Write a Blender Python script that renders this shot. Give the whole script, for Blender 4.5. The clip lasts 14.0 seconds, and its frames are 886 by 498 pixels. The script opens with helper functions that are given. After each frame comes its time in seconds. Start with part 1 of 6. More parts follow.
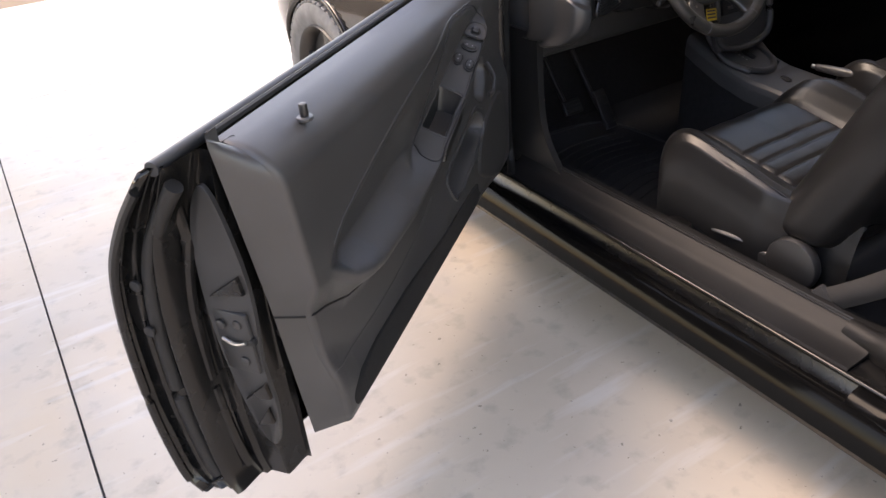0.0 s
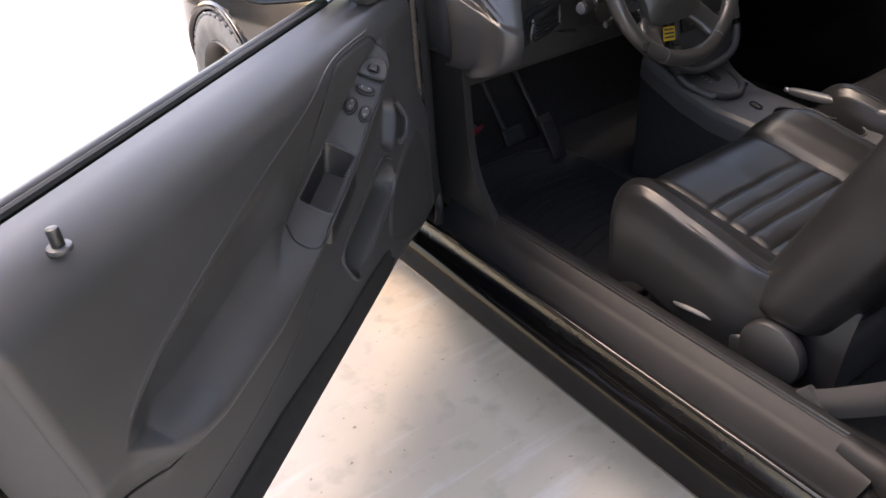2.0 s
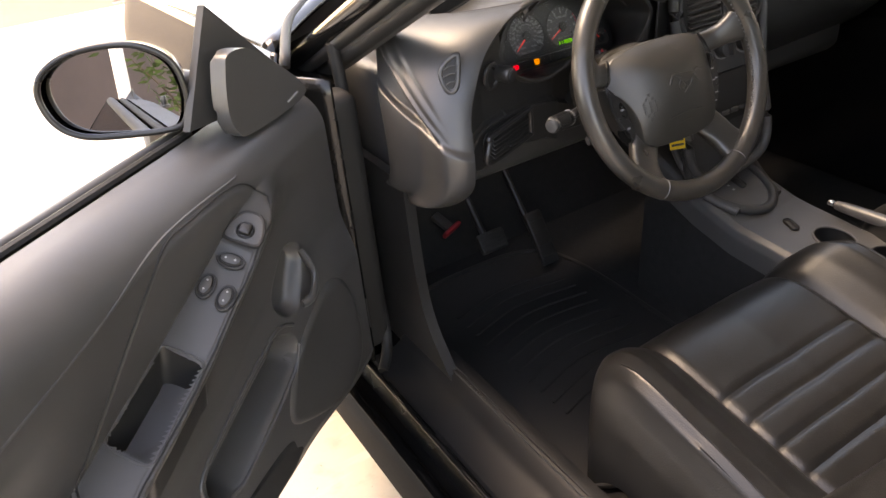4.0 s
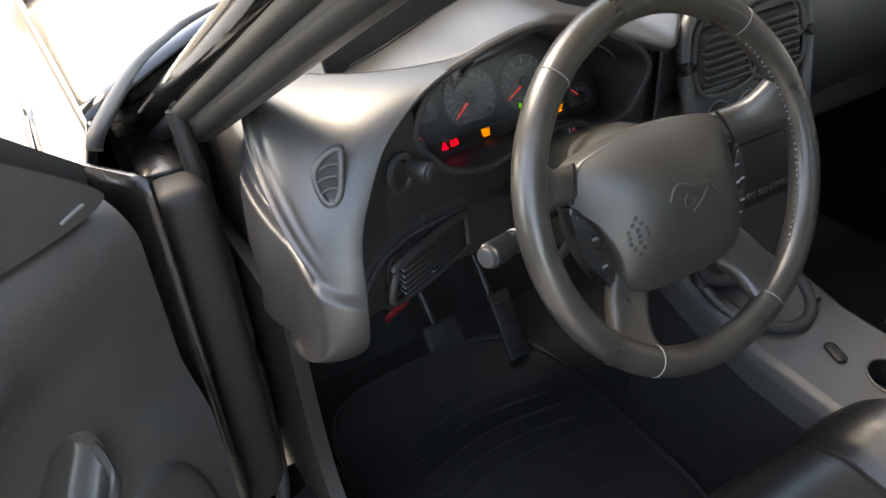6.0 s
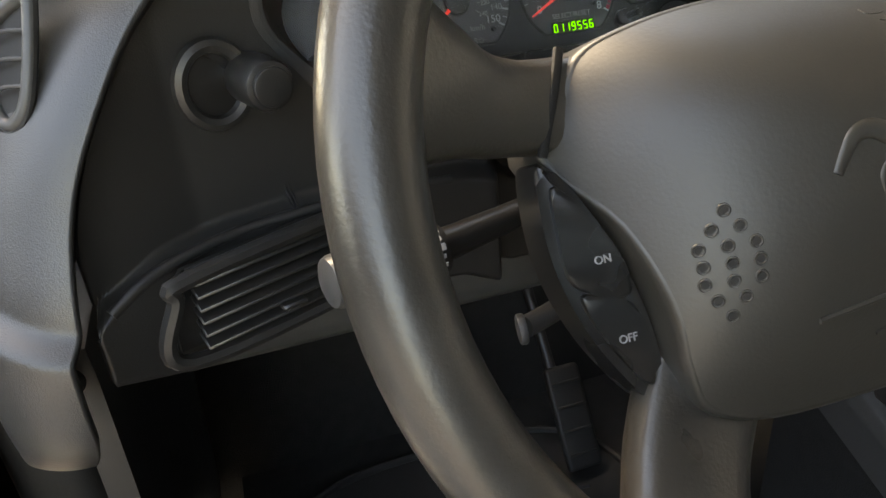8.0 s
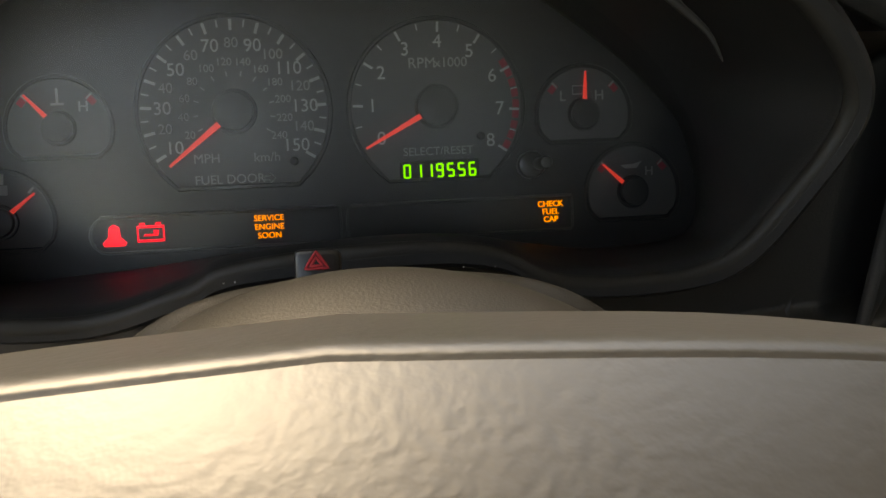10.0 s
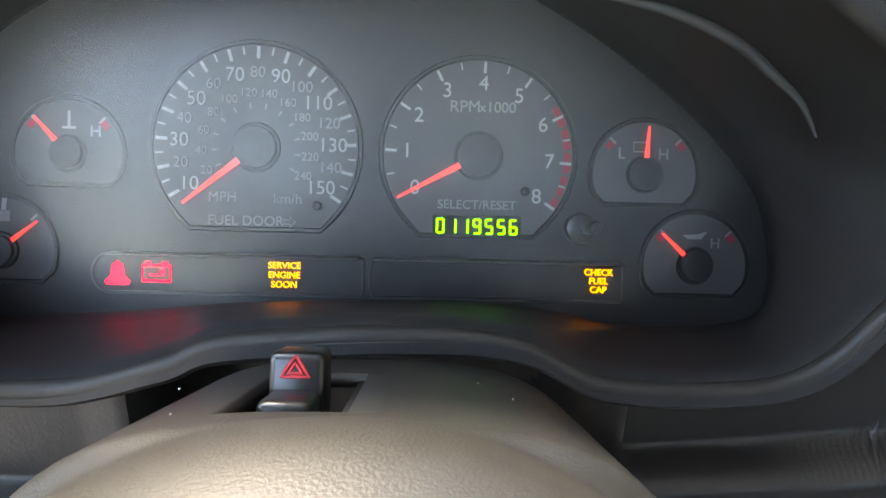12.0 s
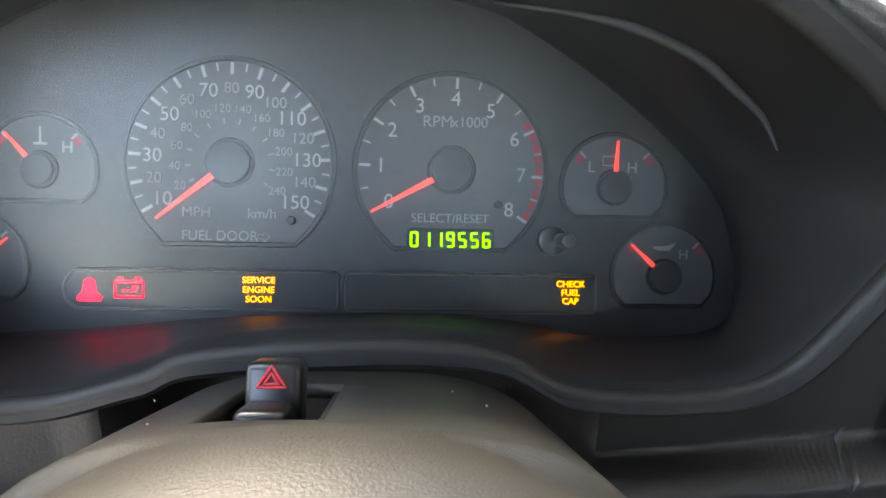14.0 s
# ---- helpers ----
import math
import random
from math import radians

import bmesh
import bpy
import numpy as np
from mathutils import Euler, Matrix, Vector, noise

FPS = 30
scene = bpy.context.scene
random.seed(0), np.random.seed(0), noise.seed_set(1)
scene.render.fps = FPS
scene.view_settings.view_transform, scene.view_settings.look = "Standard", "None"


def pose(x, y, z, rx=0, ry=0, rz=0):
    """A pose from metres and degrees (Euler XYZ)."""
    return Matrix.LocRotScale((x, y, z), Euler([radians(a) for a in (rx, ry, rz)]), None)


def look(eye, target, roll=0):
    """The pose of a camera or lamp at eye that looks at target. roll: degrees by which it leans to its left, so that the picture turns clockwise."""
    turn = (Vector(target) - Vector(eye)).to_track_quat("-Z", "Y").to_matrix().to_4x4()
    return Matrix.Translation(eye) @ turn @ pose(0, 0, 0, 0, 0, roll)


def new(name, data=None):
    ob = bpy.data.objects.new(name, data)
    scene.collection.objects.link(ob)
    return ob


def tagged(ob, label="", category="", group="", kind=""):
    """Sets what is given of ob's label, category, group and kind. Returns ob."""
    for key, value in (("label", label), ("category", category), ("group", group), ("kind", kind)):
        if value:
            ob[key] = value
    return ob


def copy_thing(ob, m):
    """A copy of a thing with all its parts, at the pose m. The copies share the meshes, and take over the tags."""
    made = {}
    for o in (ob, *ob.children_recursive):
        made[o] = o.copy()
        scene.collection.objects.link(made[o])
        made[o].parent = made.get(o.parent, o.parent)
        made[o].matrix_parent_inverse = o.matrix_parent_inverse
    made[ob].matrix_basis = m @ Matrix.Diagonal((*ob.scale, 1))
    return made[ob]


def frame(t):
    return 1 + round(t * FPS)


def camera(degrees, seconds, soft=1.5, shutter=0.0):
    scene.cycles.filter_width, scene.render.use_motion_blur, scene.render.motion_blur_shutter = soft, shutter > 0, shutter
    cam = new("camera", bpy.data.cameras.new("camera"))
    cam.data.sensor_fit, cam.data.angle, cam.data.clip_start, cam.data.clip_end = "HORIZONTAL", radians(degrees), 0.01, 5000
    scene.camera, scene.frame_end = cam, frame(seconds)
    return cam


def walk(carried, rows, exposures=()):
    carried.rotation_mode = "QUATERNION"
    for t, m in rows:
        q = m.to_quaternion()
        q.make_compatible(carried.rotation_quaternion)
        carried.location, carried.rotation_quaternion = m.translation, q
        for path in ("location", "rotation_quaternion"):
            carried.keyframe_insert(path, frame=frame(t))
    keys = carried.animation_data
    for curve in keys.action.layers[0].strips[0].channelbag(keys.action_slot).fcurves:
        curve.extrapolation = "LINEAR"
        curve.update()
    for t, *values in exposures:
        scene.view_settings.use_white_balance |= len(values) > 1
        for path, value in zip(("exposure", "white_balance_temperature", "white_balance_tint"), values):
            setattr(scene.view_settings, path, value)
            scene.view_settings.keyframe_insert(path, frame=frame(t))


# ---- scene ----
cam = camera(62.0, 14.0, soft=1.5)
PATH = [
    (0, (-1.935, -1.557, 1.298), (-1.087, -0.106, 0.214), -4.7),
    (0.5, (-1.882, -1.504, 1.292), (-0.983, -0.085, 0.207), -4.9),
    (1, (-1.812, -1.406, 1.284), (-0.876, -0.018, 0.19), -4.9),
    (1.5, (-1.749, -1.347, 1.276), (-0.806, 0.028, 0.17), -4.7),
    (2, (-1.623, -1.309, 1.262), (-0.715, 0.082, 0.148), -4.4),
    (2.5, (-1.495, -1.279, 1.267), (-0.627, 0.139, 0.157), -4.0),
    (3, (-1.401, -1.24, 1.264), (-0.563, 0.203, 0.162), -4.0),
    (3.5, (-1.299, -1.149, 1.262), (-0.466, 0.311, 0.177), -4.4),
    (4, (-1.219, -1.036, 1.272), (-0.373, 0.424, 0.199), -5.1),
    (4.2, (-1.192, -1.002, 1.266), (-0.339, 0.458, 0.197), -5.2),
    (6.3, (-0.838, -0.669, 1.211), (-0.03, 0.784, 0.098), -4.1),
    (6.5, (-0.822, -0.621, 1.193), (0.003, 0.824, 0.084), -3.5),
    (7, (-0.769, -0.53, 1.115), (0.014, 0.954, 0.027), -3.7),
    (7.5, (-0.673, -0.494, 1.021), (0.007, 1.076, -0.015), -3.7),
    (8, (-0.573, -0.49, 0.966), (-0.089, 1.201, 0.014), -5.0),
    (8.5, (-0.486, -0.435, 0.96), (-0.017, 1.245, -0.02), -2.1),
    (9, (-0.39, -0.368, 0.944), (-0.133, 1.406, 0.056), -1.6),
    (9.2, (-0.378, -0.352, 0.945), (-0.133, 1.434, 0.08), -1.5),
    (11.3, (-0.344, -0.268, 0.941), (-0.262, 1.577, 0.172), 1.3),
    (11.5, (-0.346, -0.267, 0.944), (-0.263, 1.568, 0.153), 1.6),
    (12, (-0.345, -0.268, 0.948), (-0.291, 1.575, 0.174), 2.0),
    (12.5, (-0.346, -0.273, 0.95), (-0.294, 1.573, 0.181), 2.6),
    (13, (-0.345, -0.27, 0.949), (-0.289, 1.583, 0.197), 2.8),
    (13.5, (-0.346, -0.27, 0.949), (-0.272, 1.588, 0.211), 2.7),
    (14, (-0.345, -0.271, 0.948), (-0.222, 1.587, 0.217), 2.3),
]
EXPOSURES = [(0, 2.52, 9000, 23), (3, 3.18, 8700, 23), (4.2, 3.4, 10800, 21), (6.3, 3.6, 8800, 13), (7.5, 3.32, 10500, 14), (8.0, 3.55, 10800, 13), (8.5, 3.6, 13000, 14), (9.0, 2.65, 12800, 12), (11.3, 4.45, 9000, 14), (12.2, 5.1, 8300, 12), (14, 4.95, 8300, 12)]

walk(cam, [(t, look(eye, target, roll)) for t, eye, target, roll in PATH], EXPOSURES)

# ---- light ----
world = bpy.data.worlds.new("sky")
scene.world = world
world.use_nodes = True
sky = world.node_tree.nodes.new("ShaderNodeTexSky")
sky.sky_type, sky.sun_disc = "NISHITA", False
sky.sun_elevation, sky.sun_rotation = radians(54), radians(-32)
background = world.node_tree.nodes["Background"]
world.node_tree.links.new(sky.outputs[0], background.inputs[0])
background.inputs[1].default_value = 0.15
sun = new("sun", bpy.data.lights.new("sun", "SUN"))
sun.data.energy, sun.data.angle, sun.data.color = 0.55, radians(30), (1, 0.96, 0.9)
sun.matrix_world = look((-5, 8, 13), (0, 0, 0))


# ---- materials ----
def rgb(c):
    return (c, c, c, 1) if isinstance(c, (int, float)) else (*c, 1)


def mat(name, color, rough=0.5, metal=0.0, vary=0.15, scale=8.0, bump=0.0, grain=400.0, spec=0.5, coat=0.0, detail=4.0):
    """A plain surface: colour with two scales of variation, and a fine grain relief."""
    m = bpy.data.materials.new(name)
    m.use_nodes = True
    nt = m.node_tree
    b = nt.nodes["Principled BSDF"]
    b.inputs["Metallic"].default_value = metal
    b.inputs["Specular IOR Level"].default_value = spec
    b.inputs["Coat Weight"].default_value = coat
    b.inputs["Coat Roughness"].default_value = 0.03
    tc = nt.nodes.new("ShaderNodeTexCoord")
    n1 = nt.nodes.new("ShaderNodeTexNoise")
    n1.inputs["Scale"].default_value, n1.inputs["Detail"].default_value = scale, detail
    nt.links.new(tc.outputs["Object"], n1.inputs["Vector"])
    ramp = nt.nodes.new("ShaderNodeMapRange")
    ramp.inputs["From Min"].default_value, ramp.inputs["From Max"].default_value = 0.3, 0.7
    ramp.inputs["To Min"].default_value, ramp.inputs["To Max"].default_value = 1 - vary, 1 + vary
    nt.links.new(n1.outputs["Fac"], ramp.inputs["Value"])
    mul = nt.nodes.new("ShaderNodeVectorMath")
    mul.operation = "SCALE"
    mul.inputs[0].default_value = rgb(color)[:3]
    nt.links.new(ramp.outputs[0], mul.inputs["Scale"])
    nt.links.new(mul.outputs[0], b.inputs["Base Color"])
    rr = nt.nodes.new("ShaderNodeMapRange")
    rr.inputs["To Min"].default_value, rr.inputs["To Max"].default_value = rough - min(0.08, 0.5 * rough), min(rough + min(0.08, 0.5 * rough), 1)
    nt.links.new(n1.outputs["Fac"], rr.inputs["Value"])
    nt.links.new(rr.outputs[0], b.inputs["Roughness"])
    if bump:
        n2 = nt.nodes.new("ShaderNodeTexNoise")
        n2.inputs["Scale"].default_value, n2.inputs["Detail"].default_value = grain, 2.0
        nt.links.new(tc.outputs["Object"], n2.inputs["Vector"])
        bp = nt.nodes.new("ShaderNodeBump")
        bp.inputs["Strength"].default_value, bp.inputs["Distance"].default_value = bump, 0.001
        nt.links.new(n2.outputs["Fac"], bp.inputs["Height"])
        nt.links.new(bp.outputs[0], b.inputs["Normal"])
    return m


def glow(name, color, strength):
    m = bpy.data.materials.new(name)
    m.use_nodes = True
    b = m.node_tree.nodes["Principled BSDF"]
    b.inputs["Base Color"].default_value = rgb(color)
    b.inputs["Emission Color"].default_value = rgb(color)
    b.inputs["Emission Strength"].default_value = strength
    return m


PAINT = mat("black_car_paint", 0.006, 0.10, vary=0.1, spec=0.45)
ROCKER = mat("rocker_paint", 0.004, 0.10, vary=0.15, spec=0.08)
JAMB = mat("jamb_black_paint", 0.008, 0.26, vary=0.25, scale=20, spec=0.45)
VINYL = mat("charcoal_vinyl", 0.055, 0.40, vary=0.12, bump=0.22, grain=1100, spec=0.7)
VINYL_TOP = mat("dash_vinyl", 0.034, 0.34, vary=0.12, bump=0.22, grain=1300, spec=0.75)
PLASTIC = mat("black_plastic", 0.045, 0.42, vary=0.15, bump=0.1, grain=1200)
TRIM = mat("satin_grey_trim", 0.06, 0.36, vary=0.1, bump=0.1, grain=1500)
LEATHER = mat("black_leather", 0.012, 0.33, vary=0.25, scale=14, bump=0.3, grain=420, spec=0.42)
WHEEL_LEATHER = mat("wheel_leather", (0.034, 0.031, 0.027), 0.30, vary=0.25, scale=26, bump=0.16, grain=600, spec=0.7)
PAD = mat("airbag_vinyl", (0.029, 0.027, 0.023), 0.44, vary=0.10, bump=0.09, grain=620, spec=0.8)
SHROUD = mat("column_vinyl", (0.019, 0.0175, 0.014), 0.5, vary=0.2, bump=0.14, grain=1800, spec=0.36)
HOOD = mat("hood_plastic", 0.032, 0.5, vary=0.12, bump=0.1, grain=1500, spec=0.35)
HOOD_LIP = mat("hood_lip", (0.034, 0.031, 0.027), 0.5, vary=0.06, spec=0.4)
GLOSS_BLACK = mat("gloss_black_plastic", 0.012, 0.28, vary=0.1, spec=0.6)
SILL = mat("sill_plastic", 0.010, 0.50, vary=0.2, spec=0.25, bump=0.2, grain=900)
FASCIA = mat("fascia_black", 0.018, 0.38, vary=0.12, bump=0.10, grain=1100, spec=0.7)
CARPET = mat("black_carpet", 0.012, 0.95, vary=0.4, scale=60, bump=1.0, grain=700)
RUBBER = mat("black_rubber", 0.012, 0.62, vary=0.2, bump=0.2, grain=300)
TYRE = mat("tyre_rubber", 0.16, 0.75, vary=0.3, scale=20, bump=0.3, grain=200)
STEEL = mat("bare_steel", 0.45, 0.3, metal=1.0, vary=0.2, scale=40)
DARK_METAL = mat("dark_metal", 0.08, 0.4, metal=0.8, vary=0.2)
LATCH = mat("latch_plate", 0.035, 0.40, metal=0.1, vary=0.15)
CHROME = mat("mirror_silver", 0.8, 0.005, metal=1.0, vary=0.0)
FACE = mat("gauge_face", 0.075, 0.6, vary=0.1)
WHITE_INK = mat("white_ink", 0.36, 0.6, vary=0.05)
GREY_INK = mat("grey_ink", 0.25, 0.6, vary=0.05)
RED_INK = mat("red_ink", (0.5, 0.03, 0.04), 0.6, vary=0.05)
BELT = mat("seat_belt_webbing", 0.022, 0.7, vary=0.15, bump=0.6, grain=900)
YELLOW = mat("yellow_sticker", (0.75, 0.5, 0.03), 0.5, vary=0.1)
RED = mat("red_plastic", (0.3, 0.012, 0.02), 0.45, vary=0.1)
WALL = mat("painted_block_wall", 0.5, 0.85, vary=0.15, scale=2, bump=0.4, grain=60)
# A faint glow is added to the red of the needles.
NEEDLE = glow("needle_red_glow", (0.9, 0.06, 0.05), 0.05)
GLOW_RED = glow("lamp_red", (1.0, 0.0, 0.02), 0.2)
GLOW_AMBER = glow("lamp_amber", (1.0, 0.30, 0.0), 0.18)
GLOW_GREEN = glow("display_green", (0.12, 1.0, 0.0), 0.12)


def glass(name, tint=(1, 1, 1), rough=0.0, ior=1.45):
    m = bpy.data.materials.new(name)
    m.use_nodes = True
    nt = m.node_tree
    nt.nodes.remove(nt.nodes["Principled BSDF"])
    clear, gloss, mix, fres = (nt.nodes.new("ShaderNode" + k) for k in ("BsdfTransparent", "BsdfGlossy", "MixShader", "Fresnel"))
    clear.inputs[0].default_value = rgb(tint)
    gloss.inputs["Roughness"].default_value = rough
    fres.inputs["IOR"].default_value = ior
    nt.links.new(fres.outputs[0], mix.inputs[0])
    nt.links.new(clear.outputs[0], mix.inputs[1])
    nt.links.new(gloss.outputs[0], mix.inputs[2])
    nt.links.new(mix.outputs[0], nt.nodes["Material Output"].inputs[0])
    return m


GLASS = glass("window_glass", (0.85, 0.9, 0.88))


def concrete():
    m = mat("polished_concrete", (0.50, 0.445, 0.365), 0.42, vary=0.16, scale=1.3, bump=0.0, detail=8)
    nt = m.node_tree
    b = nt.nodes["Principled BSDF"]
    tc = nt.nodes.new("ShaderNodeTexCoord")

    def tex(scale, detail=6, kind="ShaderNodeTexNoise"):
        n = nt.nodes.new(kind)
        n.inputs["Scale"].default_value = scale
        if kind == "ShaderNodeTexNoise":
            n.inputs["Detail"].default_value = detail
        nt.links.new(tc.outputs["Object"], n.inputs["Vector"])
        return n

    def mixed(a, fac, color):
        mx = nt.nodes.new("ShaderNodeMix")
        mx.data_type = "RGBA"
        nt.links.new(fac, mx.inputs[0])
        nt.links.new(a, mx.inputs[6])
        mx.inputs[7].default_value = rgb(color)
        return mx.outputs[2]

    def band(src, lo, hi, top):
        r = nt.nodes.new("ShaderNodeMapRange")
        r.inputs["From Min"].default_value, r.inputs["From Max"].default_value = lo, hi
        r.inputs["To Max"].default_value = top
        nt.links.new(src, r.inputs["Value"])
        return r.outputs[0]

    col = b.inputs["Base Color"].links[0].from_socket
    col = mixed(col, band(tex(1.1).outputs["Fac"], 0.5, 0.72, 0.55), (0.52, 0.38, 0.24))
    col = mixed(col, band(tex(2.3, 9).outputs["Fac"], 0.55, 0.8, 0.6), (0.36, 0.36, 0.36))
    col = mixed(col, band(tex(16, 9).outputs["Fac"], 0.54, 0.72, 0.5), (0.28, 0.26, 0.22))
    col = mixed(col, band(tex(0.7, 3).outputs["Fac"], 0.52, 0.66, 0.5), (0.56, 0.40, 0.25))
    col = mixed(col, band(tex(55, 3).outputs["Fac"], 0.69, 0.74, 0.8), (0.14, 0.125, 0.11))
    # long thin trowel scratches
    st = tex(7, 8)
    mp = nt.nodes.new("ShaderNodeMapping")
    mp.inputs["Scale"].default_value, mp.inputs["Rotation"].default_value = (0.35, 2.6, 1), (0, 0, 0.6)
    nt.links.new(tc.outputs["Object"], mp.inputs["Vector"])
    nt.links.new(mp.outputs[0], st.inputs["Vector"])
    col = mixed(col, band(st.outputs["Fac"], 0.56, 0.68, 0.5), (0.58, 0.57, 0.55))
    nt.links.new(col, b.inputs["Base Color"])
    bp = nt.nodes.new("ShaderNodeBump")
    bp.inputs["Strength"].default_value, bp.inputs["Distance"].default_value = 0.25, 0.004
    nt.links.new(tex(9, 10).outputs["Fac"], bp.inputs["Height"])
    nt.links.new(bp.outputs[0], b.inputs["Normal"])
    return m


CONCRETE = concrete()


# ---- building helpers ----
def link(name, mesh, material, parent=None, label="", smooth=True):
    ob = new(name, mesh)
    if material:
        mesh.materials.append(material)
    if smooth and len(mesh.polygons):
        mesh.polygons.foreach_set("use_smooth", [True] * len(mesh.polygons))
        mesh.set_sharp_from_angle(angle=radians(38))
    if parent:
        ob.parent = parent
        ob.matrix_parent_inverse = parent.matrix_world.inverted() if parent.matrix_world != Matrix() else Matrix()
    if label:
        ob["label"] = label
    return ob


def part(name, bm, material, parent=None, label="", smooth=True):
    mesh = bpy.data.meshes.new(name)
    bmesh.ops.recalc_face_normals(bm, faces=bm.faces)
    bm.to_mesh(mesh)
    bm.free()
    return link(name, mesh, material, parent, label, smooth)


def thing(name, label, category, m=None, group="", kind=""):
    ob = new(name)
    ob.empty_display_size = 0.05
    if m is not None:
        ob.matrix_world = m
    return tagged(ob, label, category, group, kind)


def moved(bm, m):
    bmesh.ops.transform(bm, matrix=m, verts=bm.verts)
    return bm


def box(sx, sy, sz, bevel=0.0, seg=2, m=None):
    bm = bmesh.new()
    bmesh.ops.create_cube(bm, size=1)
    bmesh.ops.scale(bm, vec=(sx, sy, sz), verts=bm.verts)
    if bevel:
        bmesh.ops.bevel(bm, geom=bm.edges[:], offset=bevel, segments=seg, profile=0.5, affect="EDGES")
    return moved(bm, m) if m is not None else bm


def span(a, b, bevel=0.0, seg=2):
    """A box from corner a to corner b."""
    c = [(p + q) / 2 for p, q in zip(a, b)]
    return box(*(abs(p - q) for p, q in zip(a, b)), bevel, seg, pose(*c))


def cyl(r, h, seg=32, bevel=0.0, m=None, r2=None):
    bm = bmesh.new()
    bmesh.ops.create_cone(bm, cap_ends=True, segments=seg, radius1=r, radius2=r if r2 is None else r2, depth=h)
    if bevel:
        rim = [e for e in bm.edges if len(e.link_faces) == 2 and any(len(f.verts) > 4 for f in e.link_faces)]
        bmesh.ops.bevel(bm, geom=rim, offset=bevel, segments=2, profile=0.5, affect="EDGES")
    return moved(bm, m) if m is not None else bm


def join(*bms):
    out = bmesh.new()
    for bm in bms:
        mesh = bpy.data.meshes.new("t")
        bm.to_mesh(mesh)
        bm.free()
        out.from_mesh(mesh)
        bpy.data.meshes.remove(mesh)
    return out


def grid(nu, nv, fn, wrap_u=False, wrap_v=False):
    """A surface of nu x nv points fn(u, v), u and v from 0 to 1."""
    bm = bmesh.new()
    us = [i / (nu if wrap_u else nu - 1) for i in range(nu)]
    vs = [j / (nv if wrap_v else nv - 1) for j in range(nv)]
    p = [[bm.verts.new(fn(u, v)) for v in vs] for u in us]
    for i in range(nu if wrap_u else nu - 1):
        for j in range(nv if wrap_v else nv - 1):
            a, b = (i + 1) % nu, (j + 1) % nv
            q = [p[i][j], p[a][j], p[a][b], p[i][b]]
            if len(set(q)) == 4:
                bm.faces.new(q)
    return bm


def shell(ob, thick, offset=-1.0):
    mod = ob.modifiers.new("shell", "SOLIDIFY")
    mod.thickness, mod.offset = thick, offset
    return ob


def spline(points, n, closed=False):
    """n points of a Catmull-Rom curve through the points."""
    pts = [Vector(p) for p in points]
    k = len(pts)
    out = []
    spans = k if closed else k - 1
    for i in range(n):
        x = i / (n if closed else n - 1) * spans
        j = min(int(x), spans - 1)
        t = x - j
        g = (lambda q: pts[q % k]) if closed else (lambda q: pts[min(max(q, 0), k - 1)])
        a, b, c, d = g(j - 1), g(j), g(j + 1), g(j + 2)
        out.append(0.5 * (2 * b + (c - a) * t + (2 * a - 5 * b + 4 * c - d) * t * t + (3 * b - a - 3 * c + d) * t ** 3))
    return out


def tube(points, radius, seg=10, closed=False, flat=1.0, up=(0, 0, 1), caps=True):
    """A tube along points; radius is a number or one for each point; flat squeezes it along up."""
    bm = bmesh.new()
    n = len(points)
    rings = []
    for i, p in enumerate(points):
        p = Vector(p)
        a = Vector(points[(i - 1) % n] if closed or i else points[i])
        b = Vector(points[(i + 1) % n] if closed or i < n - 1 else points[i])
        d = (b - a).normalized()
        side = d.cross(Vector(up))
        side = side.normalized() if side.length > 1e-4 else d.orthogonal().normalized()
        top = side.cross(d).normalized()
        r = radius[i] if isinstance(radius, (list, tuple)) else radius
        rings.append([bm.verts.new(p + r * (math.cos(2 * math.pi * k / seg) * side + flat * math.sin(2 * math.pi * k / seg) * top)) for k in range(seg)])
    for i in range(n if closed else n - 1):
        a, b = rings[i], rings[(i + 1) % n]
        for k in range(seg):
            bm.faces.new((a[k], a[(k + 1) % seg], b[(k + 1) % seg], b[k]))
    if caps and not closed:
        bm.faces.new(rings[0][::-1])
        bm.faces.new(rings[-1])
    return bm


def prism(outline, depth, bevel=0.0, m=None):
    """A flat outline in x, y, raised to z = depth."""
    bm = bmesh.new()
    lo = [bm.verts.new((*p[:2], 0)) for p in outline]
    hi = [bm.verts.new((*p[:2], depth)) for p in outline]
    k = len(lo)
    bm.faces.new(lo[::-1])
    top = bm.faces.new(hi)
    for i in range(k):
        bm.faces.new((lo[i], lo[(i + 1) % k], hi[(i + 1) % k], hi[i]))
    if bevel:
        bmesh.ops.bevel(bm, geom=list(top.edges), offset=bevel, segments=2, profile=0.5, affect="EDGES")
    return moved(bm, m) if m is not None else bm


def extrude_profile(profile, y0, y1):
    """A closed profile in x, z, drawn along y."""
    bm = bmesh.new()
    a = [bm.verts.new((p[0], y0, p[1])) for p in profile]
    b = [bm.verts.new((p[0], y1, p[1])) for p in profile]
    k = len(a)
    bm.faces.new(a)
    bm.faces.new(b[::-1])
    for i in range(k):
        bm.faces.new((a[i], b[i], b[(i + 1) % k], a[(i + 1) % k]))
    return bm


def step(a, b, x):
    t = min(max((x - a) / (b - a), 0.0), 1.0)
    return t * t * (3 - 2 * t)


def curve(xs, ys, x):
    return float(np.interp(x, xs, ys))


